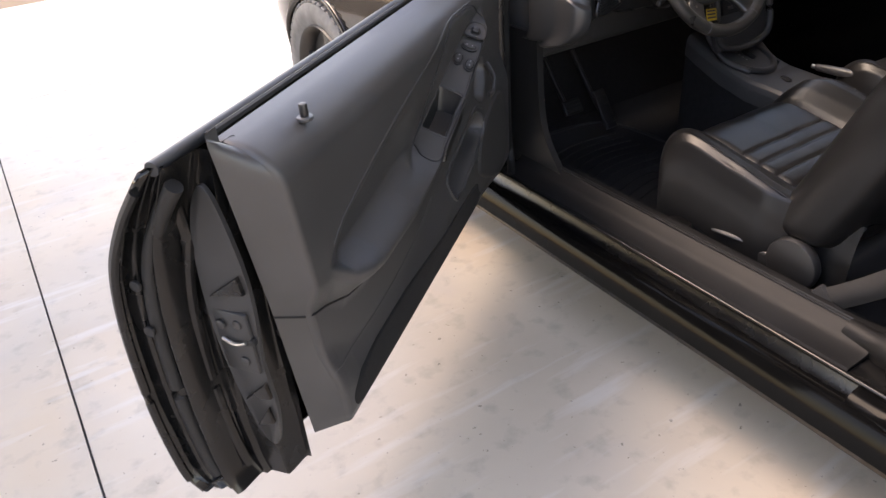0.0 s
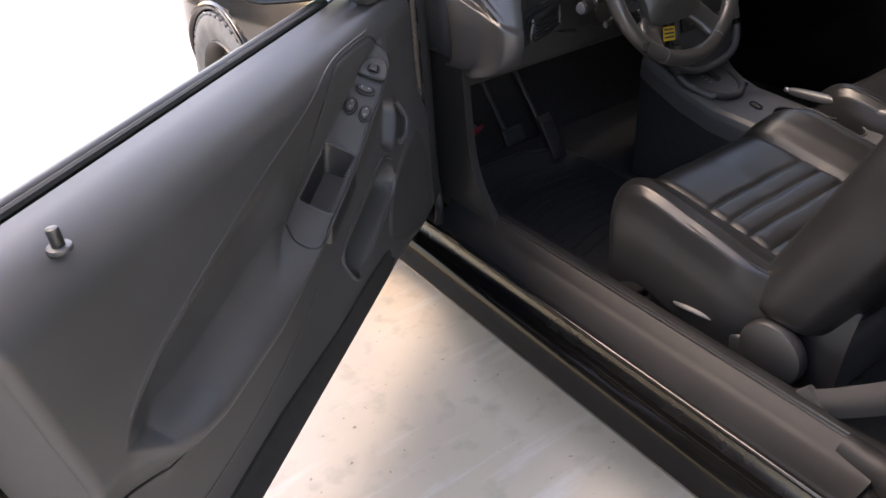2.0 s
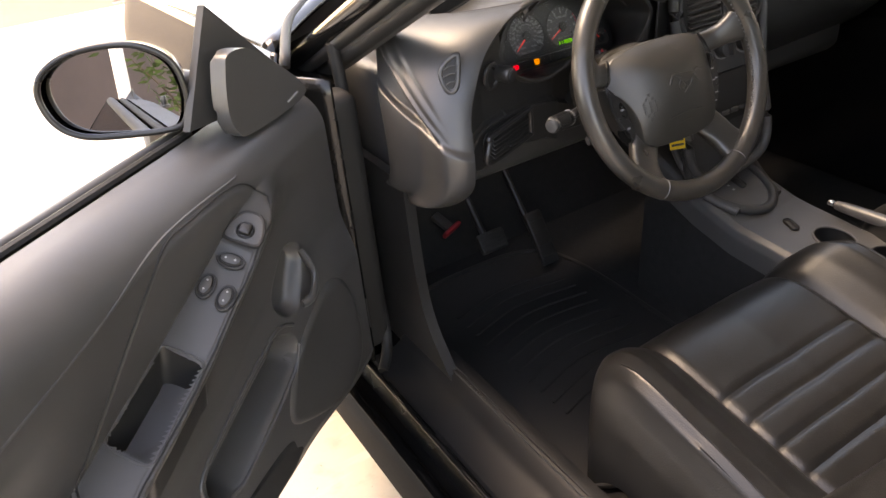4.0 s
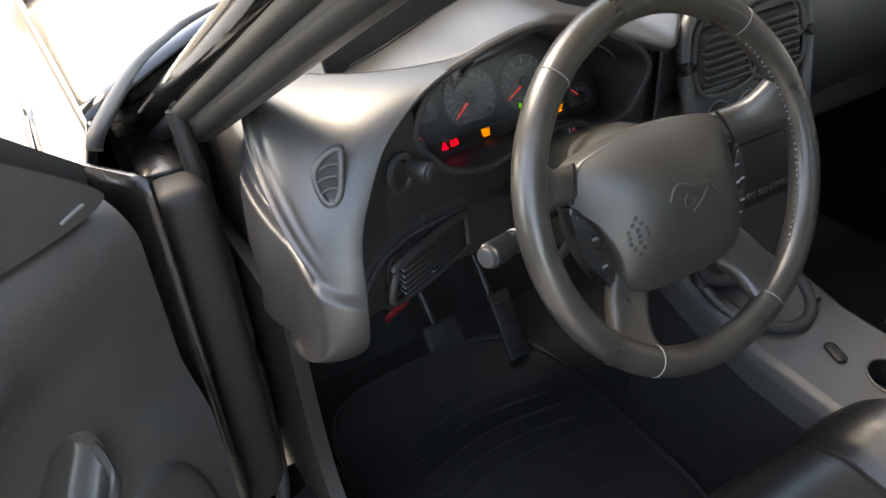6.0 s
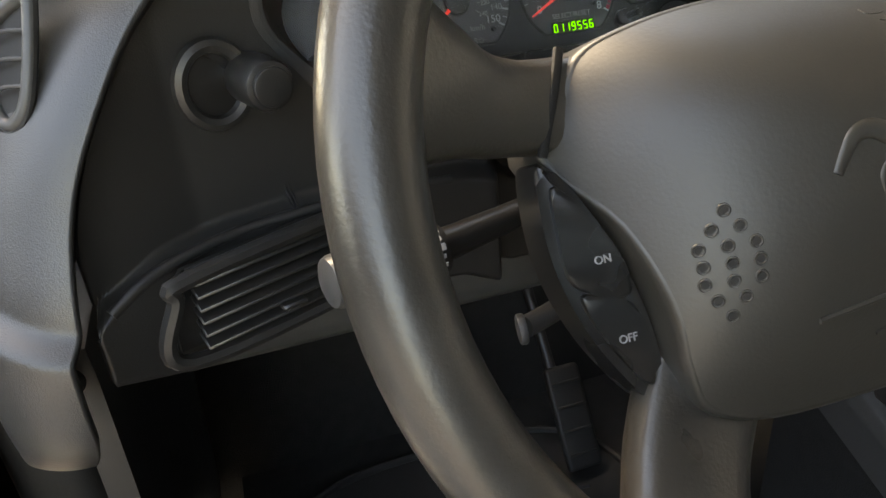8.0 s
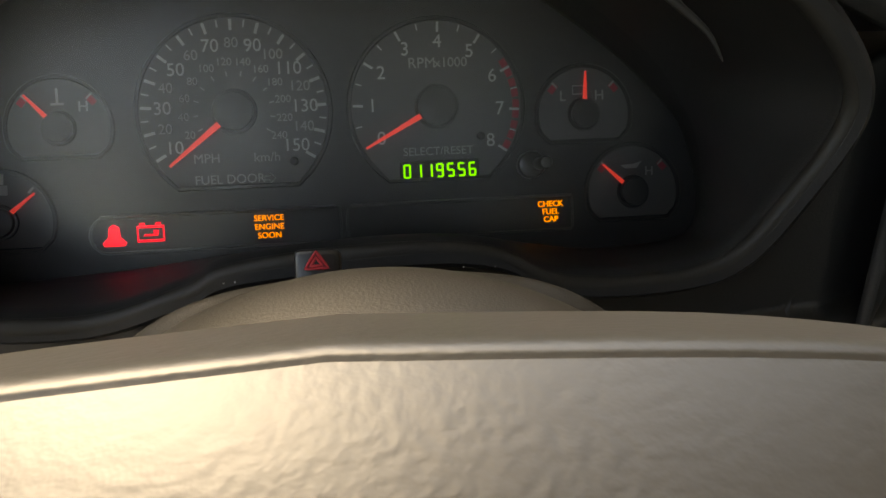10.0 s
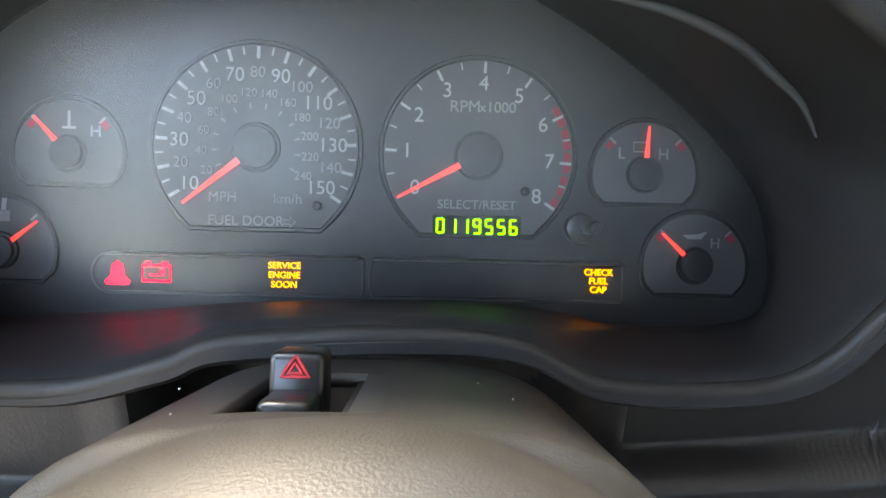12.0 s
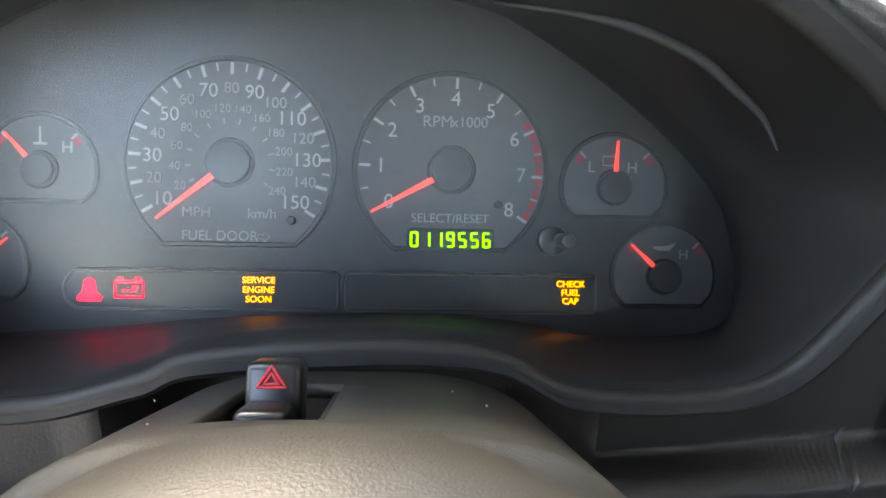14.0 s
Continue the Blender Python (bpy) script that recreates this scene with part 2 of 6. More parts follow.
# ---- garage ----
def garage():
    # floor slab in large cast fields with open joints
    xs, ys = (-9.0, -5.4, -2.06, 1.4, 6.0), (-7.0, -3.2, 2.79, 5.2)
    slab = thing("floor", "pale worn concrete garage floor with stains and saw-cut joints", "floor", kind="structure")
    part("joint_bed", span((-9, -7, -0.2), (6, 5.2, -0.012)), mat("joint_dirt", 0.05, 0.9), slab)
    for i in range(4):
        for j in range(3):
            a, b = xs[i] + 0.003, xs[i + 1] - 0.003
            c, d = ys[j] + 0.003, ys[j + 1] - 0.003
            part("slab", span((a, c, -0.1), (b, d, 0.0)), CONCRETE, slab)
    tagged(part("wall_right", span((6, -7, 0), (6.2, 2.2, 3.4)), WALL), "pale painted block wall beside the bay", "wall", kind="structure")
    # Unseen slab, added and sized to hold sky light off the cabin.
    tagged(part("ceiling", span((-0.9, -6.8, 3.2), (6, 0.8, 3.4)), WALL), "unseen flat grey ceiling that keeps sky light off the cabin", "ceiling", kind="structure")
    # No such bay roof is known; this added slab shades the left floor.
    tagged(part("side_light_blocker", span((-9.0, 0.6, 3.2), (-2.3, 5.2, 3.4)), WALL), "unseen flat grey slab that shades the floor on the left", "ceiling", kind="structure")
    brown = mat("brown_wall", (0.075, 0.05, 0.045), 0.7, vary=0.25, scale=1.5, bump=0.3, grain=40)
    tagged(part("wall_left", span((-6.2, -9, 0), (-6.0, -1.4, 3.2)), brown), "dark brown rendered wall across the yard", "wall", kind="structure")
    tagged(part("ground", span((-60, 5.21, -0.3), (60, 90, -0.02)), mat("outside_ground", (0.20, 0.15, 0.10), 0.9, vary=0.3, scale=0.5)), "brown stained paved yard outside the garage", "ground", kind="structure")
    tagged(part("ground_side", span((-60, -60, -0.3), (-9.01, 5.2, -0.02)), mat("side_ground", (0.28, 0.24, 0.2), 0.9, vary=0.3, scale=0.5)), "pale paved yard beside the garage", "ground", kind="structure")
    tagged(part("ground_back", span((-9, -60, -0.3), (60, -7.01, -0.02)), bpy.data.materials["side_ground"]), "pale paved yard behind the car", "ground", kind="structure")
    tagged(part("ground_right", span((6.01, -7, -0.3), (60, 5.2, -0.02)), bpy.data.materials["side_ground"]), "pale paved yard past the bay wall", "ground", kind="structure")


def post():
    p = thing("white_post", "white painted steel post before the brown wall", "post", pose(-4.7, -3.35, 0))
    part_(p, "shaft", box(0.07, 0.07, 3.4, 0.006, 2, pose(0, 0, 1.7)))
    part_(p, "foot_plate", box(0.22, 0.22, 0.012, 0.003, 2, pose(0, 0, 0.006)))


def part_(parent, name, bm):
    ob = part(name, bm, bpy.data.materials.get("white_post_paint") or mat("white_post_paint", 0.75, 0.5, vary=0.08))
    ob.parent = parent
    return ob


def column():
    p = thing("grey_column", "grey concrete column standing at the edge of the floor", "column", pose(-2.75, 5.6, -0.02))
    stone = mat("column_concrete", 0.18, 0.85, vary=0.2, bump=0.4, grain=60)
    for k, (w, z0, z1) in enumerate(((0.52, 0.0, 0.30), (0.44, 0.30, 2.6))):
        ob = part(("plinth", "shaft")[k], span((-w / 2, -w / 2, z0), (w / 2, w / 2, z1), 0.012), stone)
        ob.parent = p


def shrub():
    """A leafy potted plant by the wall."""
    p = thing("potted_plant", "leafy green plant in a clay pot beside the wall", "plant", pose(-4.75, -4.05, 0))
    clay = mat("clay_pot", (0.30, 0.12, 0.06), 0.8, vary=0.2)
    ob = part("pot", cyl(0.15, 0.34, 28, 0.01, pose(0, 0, 0.17), r2=0.20), clay)
    ob.parent = p
    bark = mat("bark", (0.10, 0.07, 0.045), 0.9, vary=0.3)
    leafm = mat("leaf", (0.045, 0.095, 0.02), 0.5, vary=0.5, scale=6)
    rnd = random.Random(4)
    tips = []
    for k in range(16):
        a, r, h = rnd.uniform(0, 6.28), rnd.uniform(0.15, 0.5), rnd.uniform(0.7, 1.55)
        line = spline([(0, 0, 0.3), (0.3 * r * math.cos(a), 0.3 * r * math.sin(a), 0.3 + 0.5 * h), (r * math.cos(a), r * math.sin(a), 0.3 + h)], 8)
        ob = part("stem", tube(line, [0.012 - 0.0012 * i for i in range(8)], 6), bark)
        ob.parent = p
        tips += line[3:]
    bm = bmesh.new()
    for q in tips:
        for _ in range(10):
            c = q + Vector((rnd.gauss(0, 0.09), rnd.gauss(0, 0.09), rnd.gauss(0, 0.08)))
            d = Vector((rnd.gauss(0, 1), rnd.gauss(0, 1), rnd.gauss(0, 0.6))).normalized()
            w = d.orthogonal().normalized() * 0.018
            bm.faces.new([bm.verts.new(v) for v in (c, c + d * 0.04 + w, c + d * 0.10, c + d * 0.04 - w)])
    crown = part("crown", bm, leafm)
    crown.parent = p


post()
column()
shrub()
garage()

# ---- car body ----
car = thing("car", "glossy black two-door car parked with its driver door open", "car")


def car_shell():
    # rocker and sill, drawn along the car
    rocker = [(-0.80, 0.20), (-0.875, 0.205), (-0.885, 0.225), (-0.872, 0.27), (-0.862, 0.285), (-0.850, 0.288), (-0.838, 0.283), (-0.833, 0.268), (-0.815, 0.270), (-0.80, 0.285)]
    part("rocker_panel", extrude_profile(rocker, -1.6, 0.12), ROCKER, car, "glossy black rocker panel")
    step_ = [(-0.80, 0.20), (-0.816, 0.272), (-0.808, 0.286), (-0.802, 0.300), (-0.70, 0.300), (-0.66, 0.20)]
    part("door_step", extrude_profile(step_, -1.30, 0.10), JAMB, car)
    part("door_seal", tube([(-0.802, y, 0.304) for y in np.linspace(-1.28, 0.06, 30)], 0.006), PAINT, car, "glossy black rubber seal")
    plate = [(-0.792, 0.302), (-0.788, 0.307), (-0.735, 0.309), (-0.72, 0.318), (-0.705, 0.334), (-0.685, 0.342), (-0.665, 0.338), (-0.652, 0.315), (-0.648, 0.24), (-0.70, 0.24), (-0.71, 0.30)]
    part("sill_plate", extrude_profile(plate, -1.06, 0.03), SILL, car, "charcoal plastic scuff plate")
    for k in range(4):
        x = -0.697 + 0.008 * k
        part("sill_rib", tube([(x, y, 0.339 + 0.0012 * k - 0.0006 * k * k) for y in (-1.0, -0.5, -0.1)], 0.0022, 6), FASCIA, car)
    # floor pan, tunnel, firewall, inner sides
    part("floor_pan", span((-0.66, -1.6, 0.17), (0.75, 0.42, 0.2)), CARPET, car, "black carpet")
    part("toe_board", moved(box(1.56, 0.03, 0.80, 0.0), pose(0.0, 0.50, 0.50, -24, 0, 0)), CARPET, car, "black carpet")
    kick = prism([(p.x, p.y) for p in spline([(-0.22, 0.20, 0), (-0.20, 0.27, 0), (-0.13, 0.345, 0), (-0.075, 0.42, 0), (-0.05, 0.52, 0), (-0.04, 0.70, 0)], 24)] + [(0.5, 0.70), (0.5, 0.20)], 0.02, 0.006)
    kick.transform(Matrix(((0, 0, 1, -0.71), (1, 0, 0, 0), (0, 1, 0, 0), (0, 0, 0, 1))))
    part("kick_panel", kick, FASCIA, car)
    # right side and rear close the cabin
    part("right_side", span((0.72, -1.6, 0.2), (0.86, 0.6, 0.93), 0.03), PAINT, car)
    part("rear_bulkhead", span((-0.7, -1.62, 0.2), (0.72, -1.55, 0.95), 0.01), VINYL, car)
    # roof
    part("roof", grid(20, 20, lambda u, v: (-0.60 + 1.20 * u, -1.5 + 0.98 * v, 1.29 + 0.05 * math.sin(math.pi * u) + 0.02 * math.sin(math.pi * v))), PAINT, car)
    # Unseen lining, added pale so that it bounces light into the cabin.
    part("headliner", grid(20, 20, lambda u, v: (-0.57 + 1.14 * u, -1.48 + 0.94 * v, 1.265 + 0.045 * math.sin(math.pi * u) + 0.02 * math.sin(math.pi * v))), mat("headliner_cloth", 0.32, 0.9, vary=0.08, bump=0.3, grain=600), car, "pale grey cloth headliner")
    # trim and painted jamb that sweep up behind the door opening
    part("lock_pillar", tube(spline([(-0.815, -1.10, 0.262), (-0.820, -1.22, 0.275), (-0.825, -1.33, 0.36), (-0.82, -1.42, 0.60), (-0.79, -1.50, 0.95)], 30), 0.045, 16), ROCKER, car, "glossy black lock pillar")
    part("pillar_trim", tube(spline([(-0.690, -1.00, 0.312), (-0.700, -1.10, 0.318), (-0.715, -1.22, 0.36), (-0.73, -1.32, 0.52), (-0.73, -1.40, 0.90)], 30), [0.030] * 6 + [0.036] * 24, 14), SILL, car)
    # left windscreen pillar with its seals
    def rake(x, z, y0=0.30, y1=-0.54, n=14):
        """A line along the pillar through (x, 0.03, z)."""
        return [Vector((x + 0.13 * (0.03 - y), y, z + 0.56 * (0.03 - y) - 0.10 * max(0, -y - 0.2) ** 2)) for y in np.linspace(y0, y1, n)]
    for side in (1, -1):
        def mirrored(line):
            return [Vector((side * p.x, p.y, p.z)) for p in line]
        part("pillar_trim", tube(mirrored(rake(-0.696, 0.944, 0.14)), 0.030, 16, flat=0.95), VINYL, car, "charcoal pillar trim")
        part("pillar_skin", tube(mirrored(rake(-0.722, 0.975)), 0.022, 14), PAINT, car, "glossy black painted pillar")
        part("pillar_seal", tube(mirrored(rake(-0.727, 0.949)), 0.012, 10), RUBBER, car, "black rubber weatherstrip")
        part("pillar_seal", tube(mirrored(rake(-0.712, 0.927)), 0.013, 10), RUBBER, car, "black rubber weatherstrip")
        part("glass_edge", tube(mirrored(rake(-0.700, 0.990)), 0.008, 8), PLASTIC, car)
    def screen(u, v):
        k = 2 * u - 1
        e = 1 - k * k
        return (k * (0.735 - 0.115 * v), 0.28 - 0.80 * v + 0.19 * e * (1 - 0.65 * v), 0.855 + 0.445 * v + 0.055 * e - 0.03 * v * v)
    ws = part("windscreen", grid(24, 14, screen), GLASS, car)
    ws.visible_shadow = False
    # black rubber along the rear edge of the hood
    part("cowl_seal", tube(spline([(-0.835, 0.075, 0.905), (-0.823, 0.096, 0.918), (-0.761, 0.235, 0.922), (-0.698, 0.33, 0.924), (-0.60, 0.42, 0.93), (-0.30, 0.54, 0.945), (0.1, 0.57, 0.95), (0.5, 0.50, 0.94)], 50), 0.009, 10), RUBBER, car, "black rubber cowl seal")
    part("cowl", grid(30, 6, lambda u, v: (-0.76 + 1.52 * u, 0.30 + 0.20 * math.sin(math.pi * u) + 0.10 * v, 0.868 + 0.05 * math.sin(math.pi * u) + 0.03 * v)), PLASTIC, car)
    # hinge pillar
    part("hinge_pillar", span((-0.80, 0.10, 0.24), (-0.72, 0.36, 0.85), 0.012), JAMB, car)
    boot = [Vector((-0.80 - 0.05 * t, 0.06 - 0.03 * t, 0.62 + 0.02 * math.sin(3 * t))) for t in np.linspace(0, 1, 25)]
    part("wiring_boot", tube(boot, [0.020 if k % 2 else 0.015 for k in range(25)], 14), RUBBER, car, "corrugated black rubber wiring boot")
    for y, z in ((0.05, 0.78), (0.07, 0.46), (0.06, 0.40)):
        part("bolt", cyl(0.008, 0.012, 6, 0.002, pose(-0.803, y, z, 0, 90, 0)), STEEL, car)
    part("hinge_plate", span((-0.80, 0.03, 0.32), (-0.735, 0.098, 0.85), 0.020, 4), RUBBER, car)
    part("pillar_seal", tube(spline([(-0.742, 0.09, 0.92), (-0.735, 0.075, 0.7), (-0.735, 0.07, 0.45), (-0.75, 0.03, 0.33), (-0.79, -0.02, 0.305)], 24), 0.011, 10), RUBBER, car, "black rubber weatherstrip")
    # front fender, bumper corner and hood
    def fender(u, v):
        y = 0.12 + 1.58 * u
        z = 0.915 - 0.715 * v - 0.10 * u * (1 - v)
        bulge = 0.07 * math.sin(math.pi * min(1, v * 1.1)) - 1.1 * max(0, u - 0.70) ** 1.8
        return (-0.83 - bulge, y, z)
    bm = grid(60, 36, fender)
    hole = [f for f in bm.faces if (f.calc_center_median().y - 0.98) ** 2 + (f.calc_center_median().z - 0.30) ** 2 < 0.36 ** 2]
    bmesh.ops.delete(bm, geom=hole, context="FACES")
    shell(part("fender", bm, PAINT, car), 0.01)
    lip = [Vector((fender(0.544 + 0.229 * math.cos(a), (0.915 - 0.0516 - 0.30 - 0.362 * math.sin(a)) / 0.715)[0], 0.98 + 0.362 * math.cos(a), 0.30 + 0.362 * math.sin(a))) for a in np.linspace(-0.1, math.pi + 0.1, 50)]
    part("arch_lip", tube(lip, 0.014, 10), PAINT, car)
    twin = new("fender", bpy.data.objects["fender"].data)
    twin.parent = car
    twin.matrix_basis = Matrix.Diagonal((-1, 1, 1, 1))
    shell(twin, 0.01)
    # nose, rear quarters, tail and rear deck close the car
    def nose(u, v):
        k = 2 * u - 1
        return (0.72 * k, 1.70 + 0.16 * (1 - abs(k) ** 3) - 0.10 * v * v, 0.22 + 0.55 * v - 0.03 * abs(k))
    shell(part("front_bumper", grid(40, 14, nose), PAINT, car), 0.012)
    for k in (-1, 1):
        lamp = box(0.30, 0.10, 0.10, 0.03, 3, pose(k * 0.55, 1.72, 0.66, -20, 0, -k * 18))
        part("headlamp", lamp, mat("lamp_lens", 0.5, 0.1, vary=0.05) if k < 0 else bpy.data.materials["lamp_lens"], car, "clear headlamp")

        def quarter(u, v, k=k):
            y = -1.42 - 1.40 * u
            z = 0.90 + 0.04 * math.sin(2.5 * u) - (0.68 + 0.02 * u) * v
            return (k * (0.80 + 0.075 * math.sin(math.pi * min(1, v * 1.1)) - 0.5 * max(0, u - 0.75) ** 1.6), y, z)
        bm = grid(50, 30, quarter)
        hole = [f for f in bm.faces if (f.calc_center_median().y + 1.72) ** 2 + (f.calc_center_median().z - 0.30) ** 2 < 0.36 ** 2]
        bmesh.ops.delete(bm, geom=hole, context="FACES")
        shell(part("rear_quarter", bm, PAINT, car), 0.01)
        part("rear_arch", grid(30, 4, lambda u, v: (k * (0.84 - 0.30 * v), -1.72 + 0.375 * math.cos(math.pi * u), 0.30 + 0.375 * math.sin(math.pi * u))), RUBBER, car)
        sail = grid(14, 8, lambda u, v: (k * (0.60 + 0.19 * v ** 1.2), -1.42 - 0.16 * u - (0.45 * u) * v, 1.29 - 0.02 * u - (0.37 - 0.02 * u) * v))
        shell(part("roof_pillar", sail, PAINT, car), 0.01)
        part("tail_lamp", box(0.26, 0.05, 0.16, 0.02, 3, pose(k * 0.62, -2.80, 0.72, 0, 0, k * 12)), RED, car, "red tail lamp")
    tail = grid(40, 14, lambda u, v: (0.72 * (2 * u - 1), -2.80 - 0.08 * (1 - abs(2 * u - 1) ** 3) - 0.02 * math.sin(math.pi * v), 0.24 + 0.68 * v))
    shell(part("rear_bumper", tail, PAINT, car), 0.012)
    deck = grid(24, 20, lambda u, v: (0.80 * (2 * u - 1), -2.03 - 0.80 * v, 0.945 + 0.03 * math.sin(math.pi * u) - 0.01 * v))
    shell(part("trunk_lid", deck, PAINT, car), 0.01)
    glass_ = part("rear_window", grid(16, 10, lambda u, v: ((0.60 + 0.16 * v) * (2 * u - 1), -1.56 - 0.50 * v, 1.30 + 0.03 * math.sin(math.pi * u) - 0.34 * v)), GLASS, car)
    glass_.visible_shadow = False
    part("arch_liner", grid(30, 4, lambda u, v: (-0.84 + 0.30 * v, 0.98 + 0.375 * math.cos(math.pi * u), 0.30 + 0.375 * math.sin(math.pi * u))), RUBBER, car)
    part("inner_wing", span((-0.55, 0.5, 0.2), (-0.53, 1.5, 0.8)), RUBBER, car)
    hood = grid(40, 30, lambda u, v: (-0.83 + 1.66 * u, 0.58 - 0.44 * abs(2 * u - 1) ** 2.2 + (1.05 + 0.44 * abs(2 * u - 1) ** 2.2) * v, 0.915 + 0.05 * math.sin(math.pi * u) - 0.15 * v * v - 0.02 * v))
    shell(part("hood", hood, PAINT, car), 0.01)


car_shell()


def under_(parent, name, bm, material, label=""):
    ob = part(name, bm, material, None, label)
    ob.parent = parent
    return ob


def road_wheel():
    w = thing("road_wheel", "dusty black tyre on a dark alloy wheel under the fender", "wheel", pose(-0.80, 0.98, 0.32), group="road wheels")
    prof = [(-0.10, 0.235), (-0.112, 0.26), (-0.115, 0.29), (-0.105, 0.312), (-0.085, 0.322), (0.085, 0.322), (0.105, 0.312), (0.115, 0.29), (0.112, 0.26), (0.10, 0.235)]
    bm = grid(72, len(prof), lambda u, v: (prof[round(v * (len(prof) - 1))][0], prof[round(v * (len(prof) - 1))][1] * math.cos(2 * math.pi * u), prof[round(v * (len(prof) - 1))][1] * math.sin(2 * math.pi * u)), wrap_u=True)
    under_(w, "tyre", bm, TYRE)
    rp = [(-0.10, 0.237), (-0.108, 0.232), (-0.10, 0.222), (-0.05, 0.21), (-0.04, 0.06), (-0.05, 0.03), (-0.05, 0.002)]
    bm = grid(60, len(rp), lambda u, v: (rp[round(v * (len(rp) - 1))][0], rp[round(v * (len(rp) - 1))][1] * math.cos(2 * math.pi * u), rp[round(v * (len(rp) - 1))][1] * math.sin(2 * math.pi * u)), wrap_u=True)
    under_(w, "rim", bm, DARK_METAL)
    for k in range(5):
        bm = box(0.03, 0.05, 0.17, 0.012, 2, pose(0, 0, 0.135))
        under_(w, "spoke", moved(bm, pose(-0.065, 0, 0, 72 * k, 0, 0)), DARK_METAL)
    for sx in (-1, 1):
        first = None
        for k in range(52):
            if first is None:
                first = part("tread_block", moved(box(0.055, 0.030, 0.010, 0.003, 1, pose(0, 0, 0.3185)), pose(sx * 0.078, 0, 0, 0, 0, 0)), TYRE)
                o = first
            else:
                o = new("tread_block", first.data)
            o.parent = w
            o.matrix_basis = pose(0, 0, 0, 360 / 52 * k, 0, 0)
    for x, y, turn in ((-0.76, -1.72, 0), (0.80, 0.98, 180), (0.76, -1.72, 180)):
        copy_thing(w, pose(x, y, 0.32, 0, 0, turn))


road_wheel()

# ---- open door ----
DOOR = pose(-0.86, 0.10, 0, 0, 0, 218.54)
door = new("door")
door["label"] = "open black car door with charcoal vinyl inner panel"
door.empty_display_size = 0.05
door.parent = car
door.matrix_basis = DOOR


def dpart(name, bm, material, label="", parent=None):
    """A part of the door, given in the door's own axes: along it, inwards, up."""
    ob = part(name, bm, material, None, label)
    ob.parent = door
    return ob


RIDGE_S = (0.05, 0.20, 0.28, 0.33, 0.37, 0.407, 0.48, 0.57, 0.665, 0.80, 0.95, 1.03, 1.08, 1.20)
RIDGE_Z = (0.84, 0.835, 0.820, 0.801, 0.778, 0.761, 0.726, 0.692, 0.662, 0.634, 0.630, 0.645, 0.685, 0.72)
CREASE_S, CREASE_Z = (0.05, 0.22, 0.30, 0.46, 0.60, 0.80, 1.00, 1.06, 1.085, 1.2), (0.86, 0.862, 0.872, 0.872, 0.84, 0.80, 0.745, 0.715, 0.69, 0.68)
# the switch shelf: how far in its crease lies, along the door
SHELF_S, SHELF_N = (0.24, 0.30, 0.33, 0.37, 0.407, 0.48, 0.57, 0.66, 0.75), (0.138, 0.130, 0.124, 0.118, 0.115, 0.108, 0.104, 0.106, 0.110)
SHELF = 0.024


def panel_end_s(z):
    """Where the panel turns into its rear end face."""
    return curve((0.37, 0.625, 0.91), (1.095, 1.124, 1.162), z)


def in_cup(a, z):
    """Inside the sunk pull cup of the shelf."""
    zr = curve(RIDGE_S, RIDGE_Z, a)
    return 0.484 < a < 0.598 and zr + 0.0035 < z < zr + SHELF - 0.001


def dent(s, z, a, b, half, depth, wall=0.010):
    """A pocket sunk along the line from a to b."""
    dx, dz = b[0] - a[0], b[1] - a[1]
    t = min(max(((s - a[0]) * dx + (z - a[1]) * dz) / (dx * dx + dz * dz), 0), 1)
    d = math.hypot(s - a[0] - t * dx, z - a[1] - t * dz)
    return depth * step(half, half - wall, d)


def belt_z(s):
    """Height of the door's belt line."""
    return 0.903 + 0.0225 * s


SKIN = spline([(n, 0, z) for z, n in ((0.33, -0.07), (0.37, -0.10), (0.48, -0.116), (0.60, -0.117), (0.70, -0.108), (0.78, -0.088), (0.85, -0.050), (0.905, -0.008), (0.928, 0.012))], 80)
SK_Z, SK_N = [p.z for p in SKIN], [p.x for p in SKIN]


